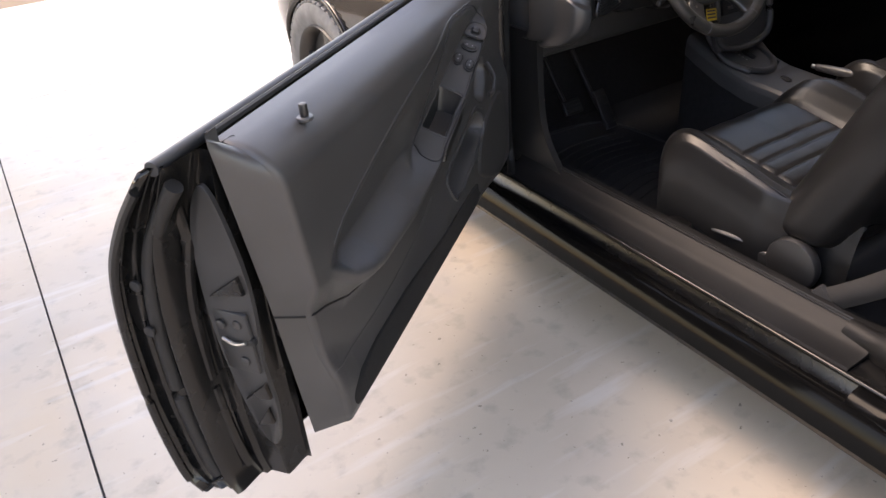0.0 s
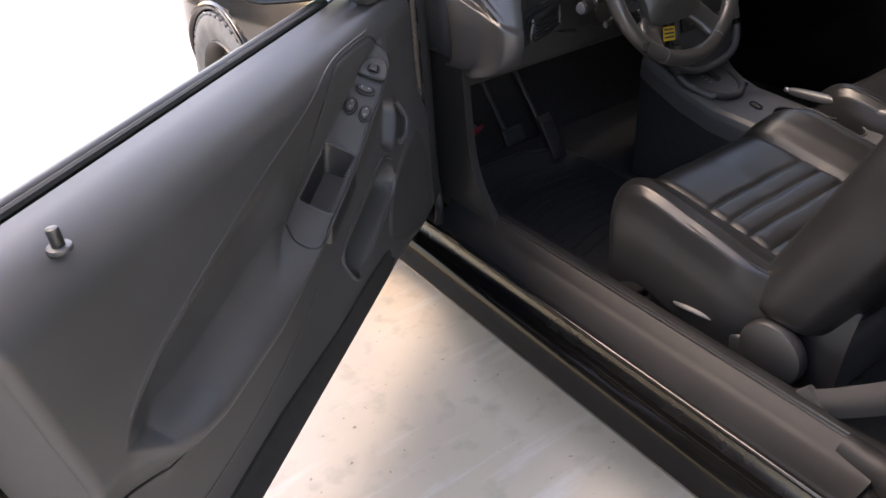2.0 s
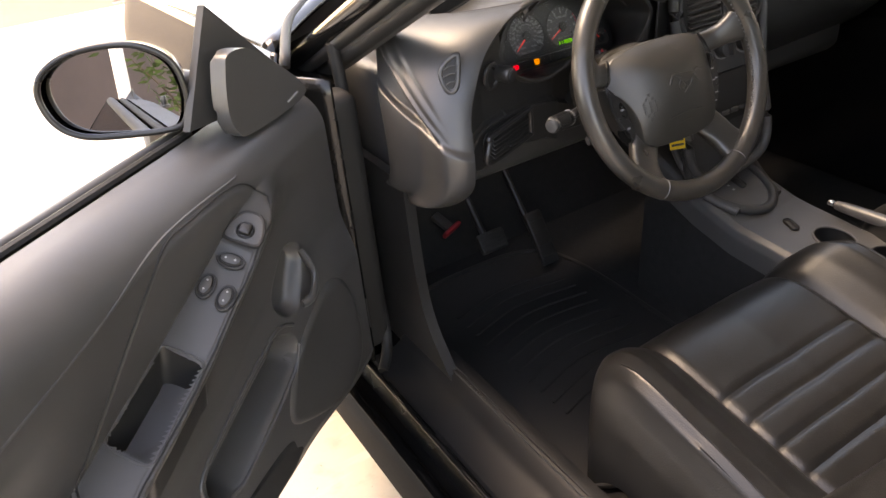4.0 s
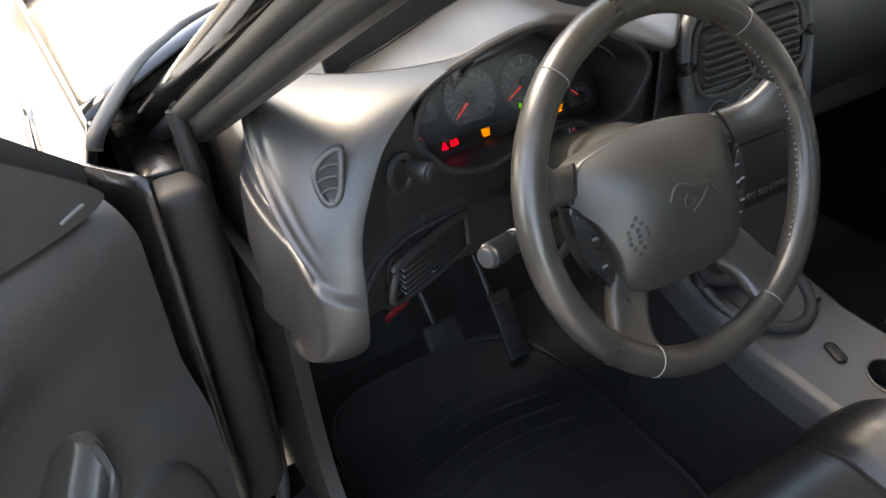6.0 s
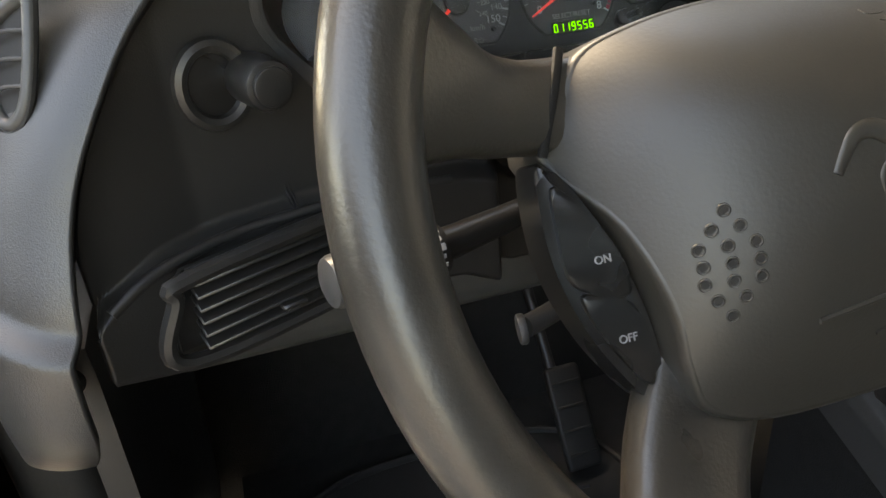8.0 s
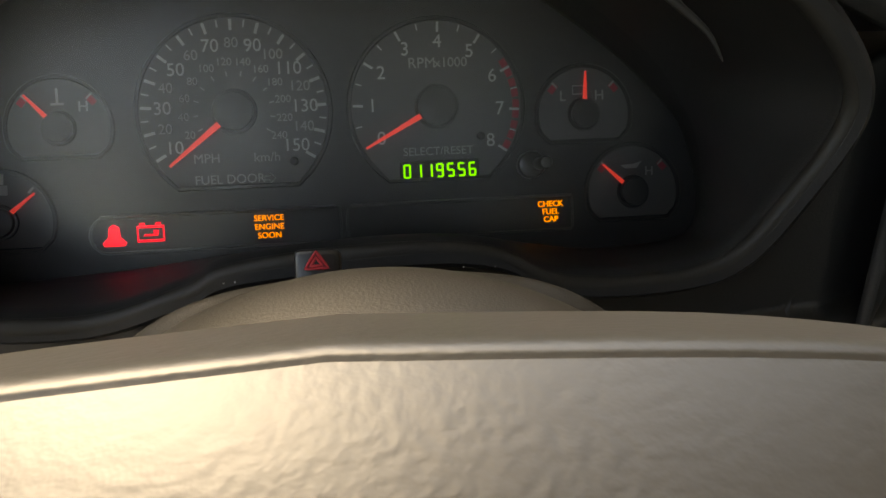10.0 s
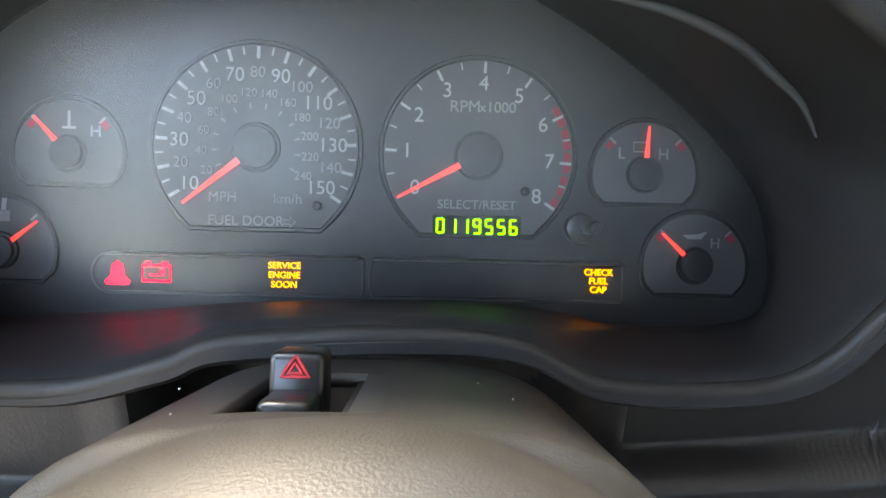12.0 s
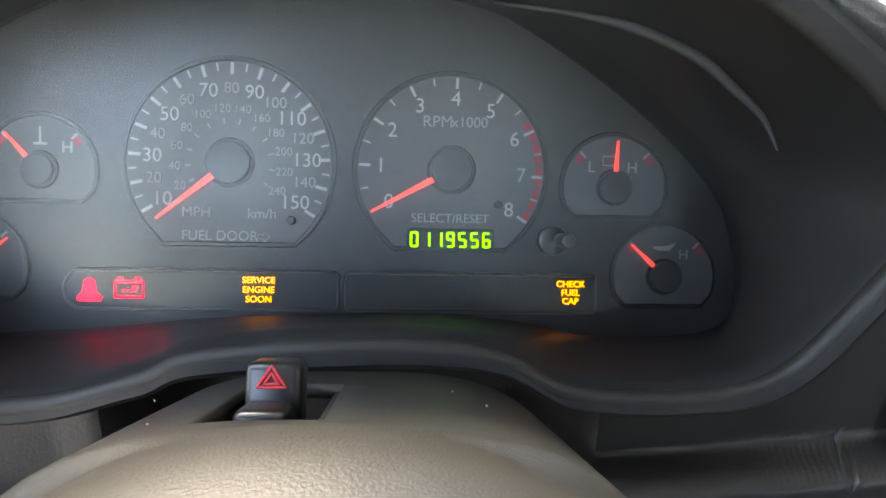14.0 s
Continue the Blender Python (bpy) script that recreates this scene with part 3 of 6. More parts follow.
def panel_n(s, z):
    """How far the inner panel stands in from the hinge line's plane."""
    n = 0.138 - 0.012 * step(0.35, 0.05, s)
    top = max(0.0, (z - belt_z(s) + 0.065) / 0.065)
    n -= 0.085 * (1 - math.sqrt(max(0.0, 1 - min(top, 1.0) ** 2)))
    zr, zc = curve(RIDGE_S, RIDGE_Z, s), curve(CREASE_S, CREASE_Z, s)
    inside = step(0.22, 0.32, s) * step(1.085, 0.985, s)
    if z >= zr and zc > zr:
        w = (zc - z) / (zc - zr)
        if w > 0:
            cup = step(0.64, 0.78, s)
            scoop = -0.032 * step(0, 0.35, w) + 0.062 * step(0.66, 0.99, w)
            n_in = curve(SHELF_S, SHELF_N, s)
            if z < zr + SHELF:
                flat = 0.168 + (n_in - 0.168) * min(1.0, (z - zr) / SHELF)
            else:
                flat = n_in + (n - n_in) * min(1.0, (z - zr - SHELF) / max(0.004, zc - zr - SHELF)) ** 0.8
            n += inside * (cup * scoop + (1 - cup) * (flat - n))
    else:
        drop = (zr - z)
        ridge = 0.030 * inside
        n += ridge * step(0.055, 0.0, drop)
        n -= 0.022 * step(0.01, 0.075, drop) * step(0.1, 0.3, s)
        n += 0.020 * step(0.14, 0.24, drop)
    n -= 0.006 * step(0.40, 0.378, z)
    n -= dent(s, z, (0.300, 0.578), (0.475, 0.515), 0.036, 0.055, 0.014)
    n -= dent(s, z, (0.215, 0.690), (0.250, 0.650), 0.030, 0.022, 0.012)
    over = (s - panel_end_s(z) + 0.014) / 0.014
    if over > 0:
        n -= 0.012 * (1 - math.sqrt(max(0.0, 1 - min(over, 1.0) ** 2)))
    return n


def door_panel():
    def pt(u, v):
        z = 0.378 + (belt_z(1.1 * u) - 0.378) * v
        s = 0.06 + (panel_end_s(z) - 0.06) * u
        z = 0.378 + (belt_z(s) - 0.378) * v
        return (s, panel_n(s, z), z)
    bm = grid(380, 260, pt)
    bmesh.ops.delete(bm, geom=[f for f in bm.faces if in_cup(f.calc_center_median().x, f.calc_center_median().z)], context="FACES")
    dpart("inner_panel", bm, VINYL, "charcoal moulded vinyl panel")
    # rear end face of the panel, turned away from the room
    def cheek_pt(u, v):
        z = 0.378 + (belt_z(1.16) - 0.378) * v
        a = panel_end_s(z)
        n0, n1 = panel_n(a - 0.0002, z), curve((0.378, 0.65, 0.93), (0.080, 0.076, 0.070), z)
        t = min(1.0, u / 0.8)
        deep = max(0.0, (u - 0.8) / 0.2)
        return (a + 0.036 * t - 0.03 * deep, n0 + (n1 - n0) * t - 0.004 * deep, z + 0.022 * t * step(0.45, 0.65, z))
    dpart("panel_end", grid(20, 80, cheek_pt), VINYL, "charcoal vinyl end face")
    seam_z = 0.625
    dpart("end_seam", tube([Vector(cheek_pt(u, (seam_z - 0.378) / (belt_z(1.16) - 0.378))) + Vector((0.0008, 0.0004, 0)) for u in np.linspace(0.0, 0.8, 12)], 0.0016, 6), RUBBER)
    # belt strip along the window slot
    dpart("belt_seal", tube([(s, 0.040, belt_z(s)) for s in np.linspace(0.26, 1.155, 20)], 0.006, 8), RUBBER, "black rubber window seal")
    dpart("belt_trim", tube([(s, 0.020, belt_z(s) - 0.006) for s in np.linspace(0.24, 1.245, 20)], 0.010, 10), PLASTIC)
    # outer skin and metal end
    skin = grid(40, 40, lambda u, v: (0.02 + 1.24 * u, curve(SK_Z, SK_N, 0.33 + 0.598 * v) + 0.02 * (1 - u), 0.33 + (belt_z(0.02 + 1.24 * u) - 0.004 - 0.33) * v))
    shell(dpart("outer_skin", skin, PAINT), 0.008)
    def end_s(u):
        s_ = 1.258 - 0.012 * step(0.05, 0.09, u) - 0.010 * step(0.20, 0.25, u) + 0.006 * math.exp(-((u - 0.30) / 0.03) ** 2)
        s_ += 0.012 * math.exp(-((u - 0.42) / 0.045) ** 2) - 0.040 * step(0.46, 0.54, u) - 0.008 * step(0.60, 0.63, u) - 0.045 * step(0.86, 0.95, u)
        return s_
    end = grid(90, 60, lambda u, v: (end_s(u + 0.02 * math.sin(3 * v)), curve(SK_Z, SK_N, 0.33 + 0.598 * v) * (1 - u) + 0.072 * u, 0.33 + 0.598 * v))
    dpart("jamb_end", end, JAMB, "satin black painted door end")
    bottom = grid(40, 6, lambda u, v: (0.05 + 1.2 * u, -0.07 + (0.16 - 0.12 * u ** 6) * v, 0.33 + 0.03 * v))
    shell(dpart("door_bottom", bottom, JAMB), 0.004)
    lead = grid(8, 20, lambda u, v: (0.012 + 0.02 * u, -0.06 + 0.19 * u, 0.34 + 0.56 * v))
    shell(dpart("door_front_edge", lead, JAMB), 0.006)


door_panel()


def conform(outline, lift, rings=26, n=96):
    """A skin over the inner panel inside an outline of (along, up) points."""
    o = spline([(a, b, 0) for a, b in outline], n, closed=True)
    c = sum(o, Vector()) / n
    def pt(u, v):
        p = o[int(round(u * n)) % n]
        q = c.lerp(p, max(v, 0.003))
        edge = step(0.93, 1.0, v)
        return (q.x, panel_n(q.x, q.y) + lift * (1 - edge) - 0.001 * edge, q.y)
    return grid(n, rings, pt, wrap_u=True)


def on_panel(points, r, lift=0.0, n=60):
    line = spline([(a, b, 0) for a, b in points], n)
    return tube([Vector((p.x, panel_n(p.x, p.y) + lift, p.y)) for p in line], r, 8)


BEZEL = [(0.270, 0.832), (0.290, 0.858), (0.325, 0.870), (0.400, 0.8715), (0.462, 0.866), (0.520, 0.818), (0.585, 0.752), (0.640, 0.697), (0.668, 0.676), (0.660, 0.6655), (0.615, 0.6795), (0.570, 0.6935), (0.525, 0.7100), (0.480, 0.7275), (0.440, 0.7465), (0.407, 0.7625), (0.370, 0.7795), (0.330, 0.8025), (0.295, 0.8160)]
# shelf axes in the door's own axes: across, along, out of it
SHELF_UP = Vector((0.45, 0.42, 1.0)).normalized()
SHELF_ALONG = (Vector((1, 0, -0.45)) - SHELF_UP * Vector((1, 0, -0.45)).dot(SHELF_UP)).normalized()


def on_shelf(a, t, lift=0.0):
    """A frame on the switch shelf: a along the door, t from its outer edge (0) to its crease (1)."""
    z = curve(RIDGE_S, RIDGE_Z, a) + SHELF * t
    p = Vector((a, panel_n(a, z), z)) + SHELF_UP * lift
    return Matrix.Translation(p) @ Matrix((SHELF_ALONG.cross(SHELF_UP), SHELF_ALONG, SHELF_UP)).transposed().to_4x4()


def door_fittings():
    bm = conform(BEZEL, 0.002, 70, 200)
    bmesh.ops.delete(bm, geom=[f for f in bm.faces if in_cup(f.calc_center_median().x, f.calc_center_median().z)], context="FACES")
    bezel = dpart("switch_bezel", bm, TRIM, "satin charcoal switch bezel")
    # pull cup, sunk into the shelf
    rim = []
    for a, t in ((0.482, 0.12), (0.500, 0.11), (0.540, 0.11), (0.580, 0.11), (0.598, 0.14), (0.601, 0.5), (0.598, 0.93), (0.580, 0.98), (0.540, 0.98), (0.500, 0.98), (0.484, 0.95), (0.480, 0.5)):
        z = curve(RIDGE_S, RIDGE_Z, a) + SHELF * t
        rim.append(Vector((a, panel_n(a, z) + 0.001, z)))
    rim = spline(rim, 72, closed=True)
    mid = sum(rim, Vector()) / 72
    def cup_pt(u, v):
        p = rim[int(round(u * 72)) % 72]
        d = min(1.0, v / 0.6)
        q = p + Vector((0.010 * d, -0.004 * d, -0.050 * d))
        if v > 0.6:
            q = q.lerp(mid + Vector((0.010, -0.004, -0.052)), (v - 0.6) / 0.4 * 0.98)
        return q
    dpart("pull_cup", grid(72, 26, cup_pt, wrap_u=True), FASCIA, "charcoal sunk pull cup")
    dpart("cup_lip", tube(rim, 0.0016, 8, closed=True), TRIM)
    def sw(name, a_, t_, a, b, rot):
        m = on_shelf(a_, t_, 0.002) @ pose(0, 0, 0, 0, 0, rot)
        base = dpart(name, moved(cyl(1.0, 0.006, 36, 0.0), m @ Matrix.Diagonal((a, b, 1, 1))), RUBBER, "black rocker switch", bezel)
        ring = [m @ Vector((a * math.cos(k), b * math.sin(k), 0.0025)) for k in np.linspace(0, 2 * math.pi, 36, endpoint=False)]
        dpart("switch_rim", tube(ring, 0.0012, 8, closed=True), FASCIA)
        dpart("key", moved(cyl(1.0, 1.0, 28, 0.22), m @ pose(0, 0, 0.004) @ Matrix.Diagonal((a * 0.66, b * 0.74, 0.007, 1))), TRIM, "satin grey switch key", bezel)
        for d in (-0.36, 0.36):
            dpart("switch_mark", moved(cyl(0.0014, 0.0008, 12), m @ pose(0, d * b, 0.0078)), WHITE_INK, "", bezel)
    sw("switch", 0.407, 0.74, 0.0105, 0.0165, 0)
    sw("switch", 0.409, 0.26, 0.0105, 0.0165, 0)
    sw("switch", 0.368, 0.52, 0.0100, 0.0170, 90)
    # mirror control
    m = on_shelf(0.330, 0.50, 0.003)
    outline = spline([(-0.021, 0.016, 0), (0.0, 0.019, 0), (0.021, 0.016, 0), (0.021, -0.004, 0), (0.010, -0.022, 0), (-0.010, -0.022, 0), (-0.021, -0.004, 0)], 60, closed=True)
    mc = dpart("mirror_control", moved(prism([(p.x, p.y) for p in outline], 0.004, 0.0012), m), TRIM, "grey mirror control in a black ring", bezel)
    dpart("control_rim", tube([m @ (p * 1.04 + Vector((0, 0, 0.003))) for p in outline], 0.0022, 8, closed=True), RUBBER)
    dpart("control_knob", moved(box(0.015, 0.015, 0.010, 0.003, 3), m @ pose(0, 0.002, 0.007)), FASCIA, "", bezel)
    dpart("control_ring", tube([m @ Vector((0.0105 * math.cos(k), 0.002 + 0.0105 * math.sin(k), 0.0045)) for k in np.linspace(0, 2 * math.pi, 28, endpoint=False)], 0.0014, 6, closed=True), RUBBER)
    dpart("bezel_edge", on_panel(BEZEL + BEZEL[:1], 0.0013, 0.0008, 260), RUBBER)
    # seams and folds of the panel
    dpart("panel_seam", on_panel([(1.118, 0.626), (1.09, 0.618), (1.03, 0.600), (0.95, 0.590), (0.80, 0.590), (0.70, 0.612), (0.60, 0.648), (0.45, 0.706), (0.33, 0.770)], 0.0020, 0.0006, 120), RUBBER)
    dpart("panel_fold", on_panel([(0.30, 0.873), (0.46, 0.874), (0.60, 0.842), (0.80, 0.802), (1.0, 0.748), (1.06, 0.716)], 0.0022, -0.0012), VINYL)
    dpart("panel_fold", on_panel([(1.10, 0.500), (1.02, 0.486), (0.86, 0.486), (0.70, 0.510), (0.60, 0.545)], 0.0024, -0.0012), VINYL)
    dpart("carpet_strip", conform([(0.34, 0.392), (0.70, 0.390), (1.03, 0.392), (1.075, 0.400), (1.078, 0.428), (1.04, 0.442), (0.90, 0.448), (0.60, 0.452), (0.36, 0.450), (0.32, 0.420)], 0.004, 14, 120), CARPET, "black carpet strip")
    dpart("speaker_grille", conform([(0.095, 0.46), (0.130, 0.405), (0.20, 0.395), (0.28, 0.43), (0.325, 0.475), (0.290, 0.545), (0.220, 0.600), (0.150, 0.620), (0.105, 0.56)], 0.006, 20, 90), PLASTIC, "black speaker cover")
    dpart("pocket_lip", on_panel([(0.262, 0.610), (0.30, 0.622), (0.40, 0.590), (0.50, 0.550), (0.515, 0.520), (0.49, 0.482), (0.40, 0.500), (0.29, 0.540), (0.262, 0.575)], 0.003, 0.001, 90), VINYL)
    # release lever
    dpart("release_lever", tube(spline([(0.198, panel_n(0.18, 0.70) + 0.006, 0.700), (0.206, 0.150, 0.668), (0.226, 0.154, 0.642), (0.248, 0.148, 0.640)], 16), [0.004, 0.0045] + [0.005] * 12 + [0.0045, 0.004], 10, flat=1.6), TRIM, "satin grey release lever")
    # lock pin
    pin = dpart("lock_pin", cyl(0.0062, 0.024, 18, 0.0025, pose(1.040, 0.116, 0.921)), FASCIA, "black lock pin")
    dpart("pin_collar", cyl(0.012, 0.006, 24, 0.002, pose(1.040, 0.116, 0.911)), VINYL, "", pin)
    # metal end: stepped edges, screws, latch
    def end_line(off, s):
        return [Vector((s, o_n(z) + off, z)) for z in np.linspace(0.36, 0.90, 30)]
    def o_n(z):
        return curve(SK_Z, SK_N, z)
    dpart("edge_seal", tube(end_line(0.050, 1.236), 0.012, 10), RUBBER, "black rubber edge seal")
    dpart("edge_flange", tube(end_line(0.012, 1.262), 0.007, 8), JAMB)
    dpart("edge_step", tube([Vector((1.205, min(o_n(z) + 0.090, 0.004), z)) for z in np.linspace(0.36, 0.90, 30)], 0.009, 8), JAMB)
    plate_o = spline([(0.040, 0.880, 0), (0.060, 0.870, 0), (0.078, 0.780, 0), (0.082, 0.700, 0), (0.074, 0.600, 0), (0.078, 0.500, 0), (0.062, 0.425, 0), (0.036, 0.450, 0), (0.010, 0.580, 0), (0.004, 0.700, 0), (0.014, 0.810, 0)], 60, closed=True)
    plate = prism([(p.x, p.y) for p in plate_o], 0.008, 0.002)
    plate.transform(Matrix(((0, 0, 1, 1.198), (1, 0, 0, 0), (0, 1, 0, 0), (0, 0, 0, 1))))
    dpart("latch_plate", plate, LATCH, "dark satin pressed steel plate")
    latch = dpart("latch", box(0.010, 0.060, 0.110, 0.004, 2, pose(1.205, 0.040, 0.632, 0, 0, -6)), LATCH, "dark metal door latch")
    dpart("latch_slot", box(0.012, 0.046, 0.012, 0.003, 2, pose(1.206, 0.052, 0.634, 14, 0, -6)), RUBBER, "", latch)
    dpart("latch_claw", tube(spline([(1.213, 0.022, 0.640), (1.215, 0.042, 0.634), (1.216, 0.062, 0.640)], 10), 0.003, 8), STEEL, "", latch)
    for n, z in ((0.024, 0.665), (0.052, 0.668), (0.050, 0.601)):
        dpart("screw", cyl(0.0075, 0.005, 18, 0.0015, pose(1.212, n, z, 0, 90, -6)), DARK_METAL, "dark steel screw", latch)
    for a, c, z in ((0.018, 0.076, 0.712), (0.030, 0.076, 0.520), (0.040, 0.070, 0.468)):
        wedge = prism([(a, z), (c, z + 0.010), (c - 0.004, z + 0.040)], 0.012, 0.003)
        wedge.transform(Matrix(((0, 0, 1, 1.202), (1, 0, 0, 0), (0, 1, 0, 0), (0, 0, 0, 1))))
        dpart("jamb_rib", wedge, JAMB)
    for n, z in ((-0.062, 0.745), (-0.066, 0.665)):
        dpart("edge_plug", cyl(0.009, 0.006, 18, 0.002, pose(1.252, n, z, 0, 90, 0)), RUBBER)
    # triangular mirror base inside and out
    outer = dpart("mirror_base", moved(prism([(0.205, 1.058), (0.292, 0.926), (0.05, 0.890), (0.045, 0.915)], 0.012, 0.003), pose(0, 0.070, 0, 90, 0, 0)), PLASTIC, "black triangular mirror base")
    cover = dpart("mirror_cover", moved(prism([(p.x, p.y) for p in spline([(0.236, 1.008, 0), (0.250, 0.990, 0), (0.262, 0.940, 0), (0.250, 0.908, 0), (0.225, 0.898, 0), (0.125, 0.892, 0), (0.075, 0.897, 0), (0.080, 0.915, 0), (0.135, 0.962, 0), (0.19, 1.0, 0)], 48, closed=True)], 0.022, 0.006), pose(0, 0.112, 0, 90, 0, 0)), VINYL, "charcoal plastic cover")
    dpart("cover_slit", box(0.030, 0.003, 0.003, 0.0006, 1, pose(0.112, 0.1130, 0.905, 0, 8, 0)), GREY_INK, "", cover)


door_fittings()


def door_mirror():
    # glass faces back and slightly up
    g = thing("door_mirror", "glossy black oval door mirror with chrome-bright glass", "mirror", pose(-1.108, -0.072, 0.978, 0, 0, 0))
    o = [Vector((x, 0, z)) for x, z in ((-0.088, 0.004), (-0.078, 0.030), (-0.045, 0.050), (0.0, 0.057), (0.045, 0.052), (0.078, 0.030), (0.088, -0.010), (0.080, -0.045), (0.06, -0.056), (0.0, -0.056), (-0.05, -0.050), (-0.078, -0.030))]
    sh = spline([p * 0.9 for p in o], 72, closed=True)
    turn, aim = pose(0, 0, 0, -7, 0, -22), pose(0, 0, 0, -8, 0, -28)
    housing = grid(72, 20, lambda u, v: (sh[int(round(u * 72)) % 72].x * 1.12 * math.cos(v * math.pi / 2) ** 0.5 if v < 1 else 0, 0.085 * math.sin(v * math.pi / 2) - 0.006, sh[int(round(u * 72)) % 72].z * 1.14 * math.cos(v * math.pi / 2) ** 0.5 if v < 1 else 0), wrap_u=True)
    under_(g, "housing", moved(housing, turn), PAINT, "glossy black housing")
    under_(g, "rim", moved(tube([p * 1.08 + Vector((0, -0.006, 0)) for p in sh], 0.0042, 12, closed=True, up=(0, 1, 0)), turn), GLOSS_BLACK)
    under_(g, "mirror_glass", moved(prism([(p.x, p.z) for p in sh], 0.003, 0.0, pose(0, 0.002, 0, 90, 0, 0)), aim), CHROME, "silvered mirror glass")
    under_(g, "arm", tube([(0.06, 0.02, -0.02), (0.10, 0.02, -0.03), (0.15, 0.005, -0.035)], [0.03, 0.026, 0.028], 14, flat=1.0), PLASTIC)


door_mirror()


from mathutils.bvhtree import BVHTree

# ---- steering wheel ----
WHEEL = pose(-0.360, -0.302, 0.870, 65, 0, 0)
# in the wheel's axes: x right, y up along the wheel, z towards the driver
wheel = thing("steering_wheel", "charcoal leather-wrapped four-spoke steering wheel with airbag pad", "steering wheel", WHEEL)


def under(parent, name, bm, material, label="", smooth=True):
    """A part given in its parent's own axes."""
    ob = part(name, bm, material, None, label, smooth)
    ob.parent = parent
    return ob


PAD_HALF = [(0.0, 0.0600), (0.045, 0.0575), (0.076, 0.0525), (0.093, 0.0460), (0.102, 0.032), (0.111, 0.012), (0.094, -0.016), (0.084, -0.046), (0.080, -0.074), (0.072, -0.090), (0.045, -0.099), (0.0, -0.101)]


def pad_z(x, y):
    """Height of the pad's front over the rim's plane."""
    r = math.hypot(0.9 * abs(x / 0.105) ** 2.5, (max(y, 0) / 0.074) ** 2 + (max(-y, 0) / 0.125) ** 2)
    return 0.013 - 0.05 * r - 0.012 * max(0, y / 0.06) ** 2


def text_mesh(s, size, depth=0.0003):
    cu = bpy.data.curves.new("t", "FONT")
    cu.body, cu.size, cu.extrude = s, size, depth
    cu.align_x, cu.align_y = "CENTER", "CENTER"
    ob = bpy.data.objects.new("t", cu)
    scene.collection.objects.link(ob)
    dg = bpy.context.evaluated_depsgraph_get()
    mesh = bpy.data.meshes.new_from_object(ob.evaluated_get(dg))
    bpy.data.objects.remove(ob)
    return mesh


def text(parent, s, size, x, y, z, material, name="lettering", rz=0.0):
    mesh = text_mesh(s, size)
    mesh.materials.clear()
    ob = link(name, mesh, material, None, "", False)
    ob.parent = parent
    ob.matrix_basis = pose(x, y, z, 0, 0, rz)
    return ob


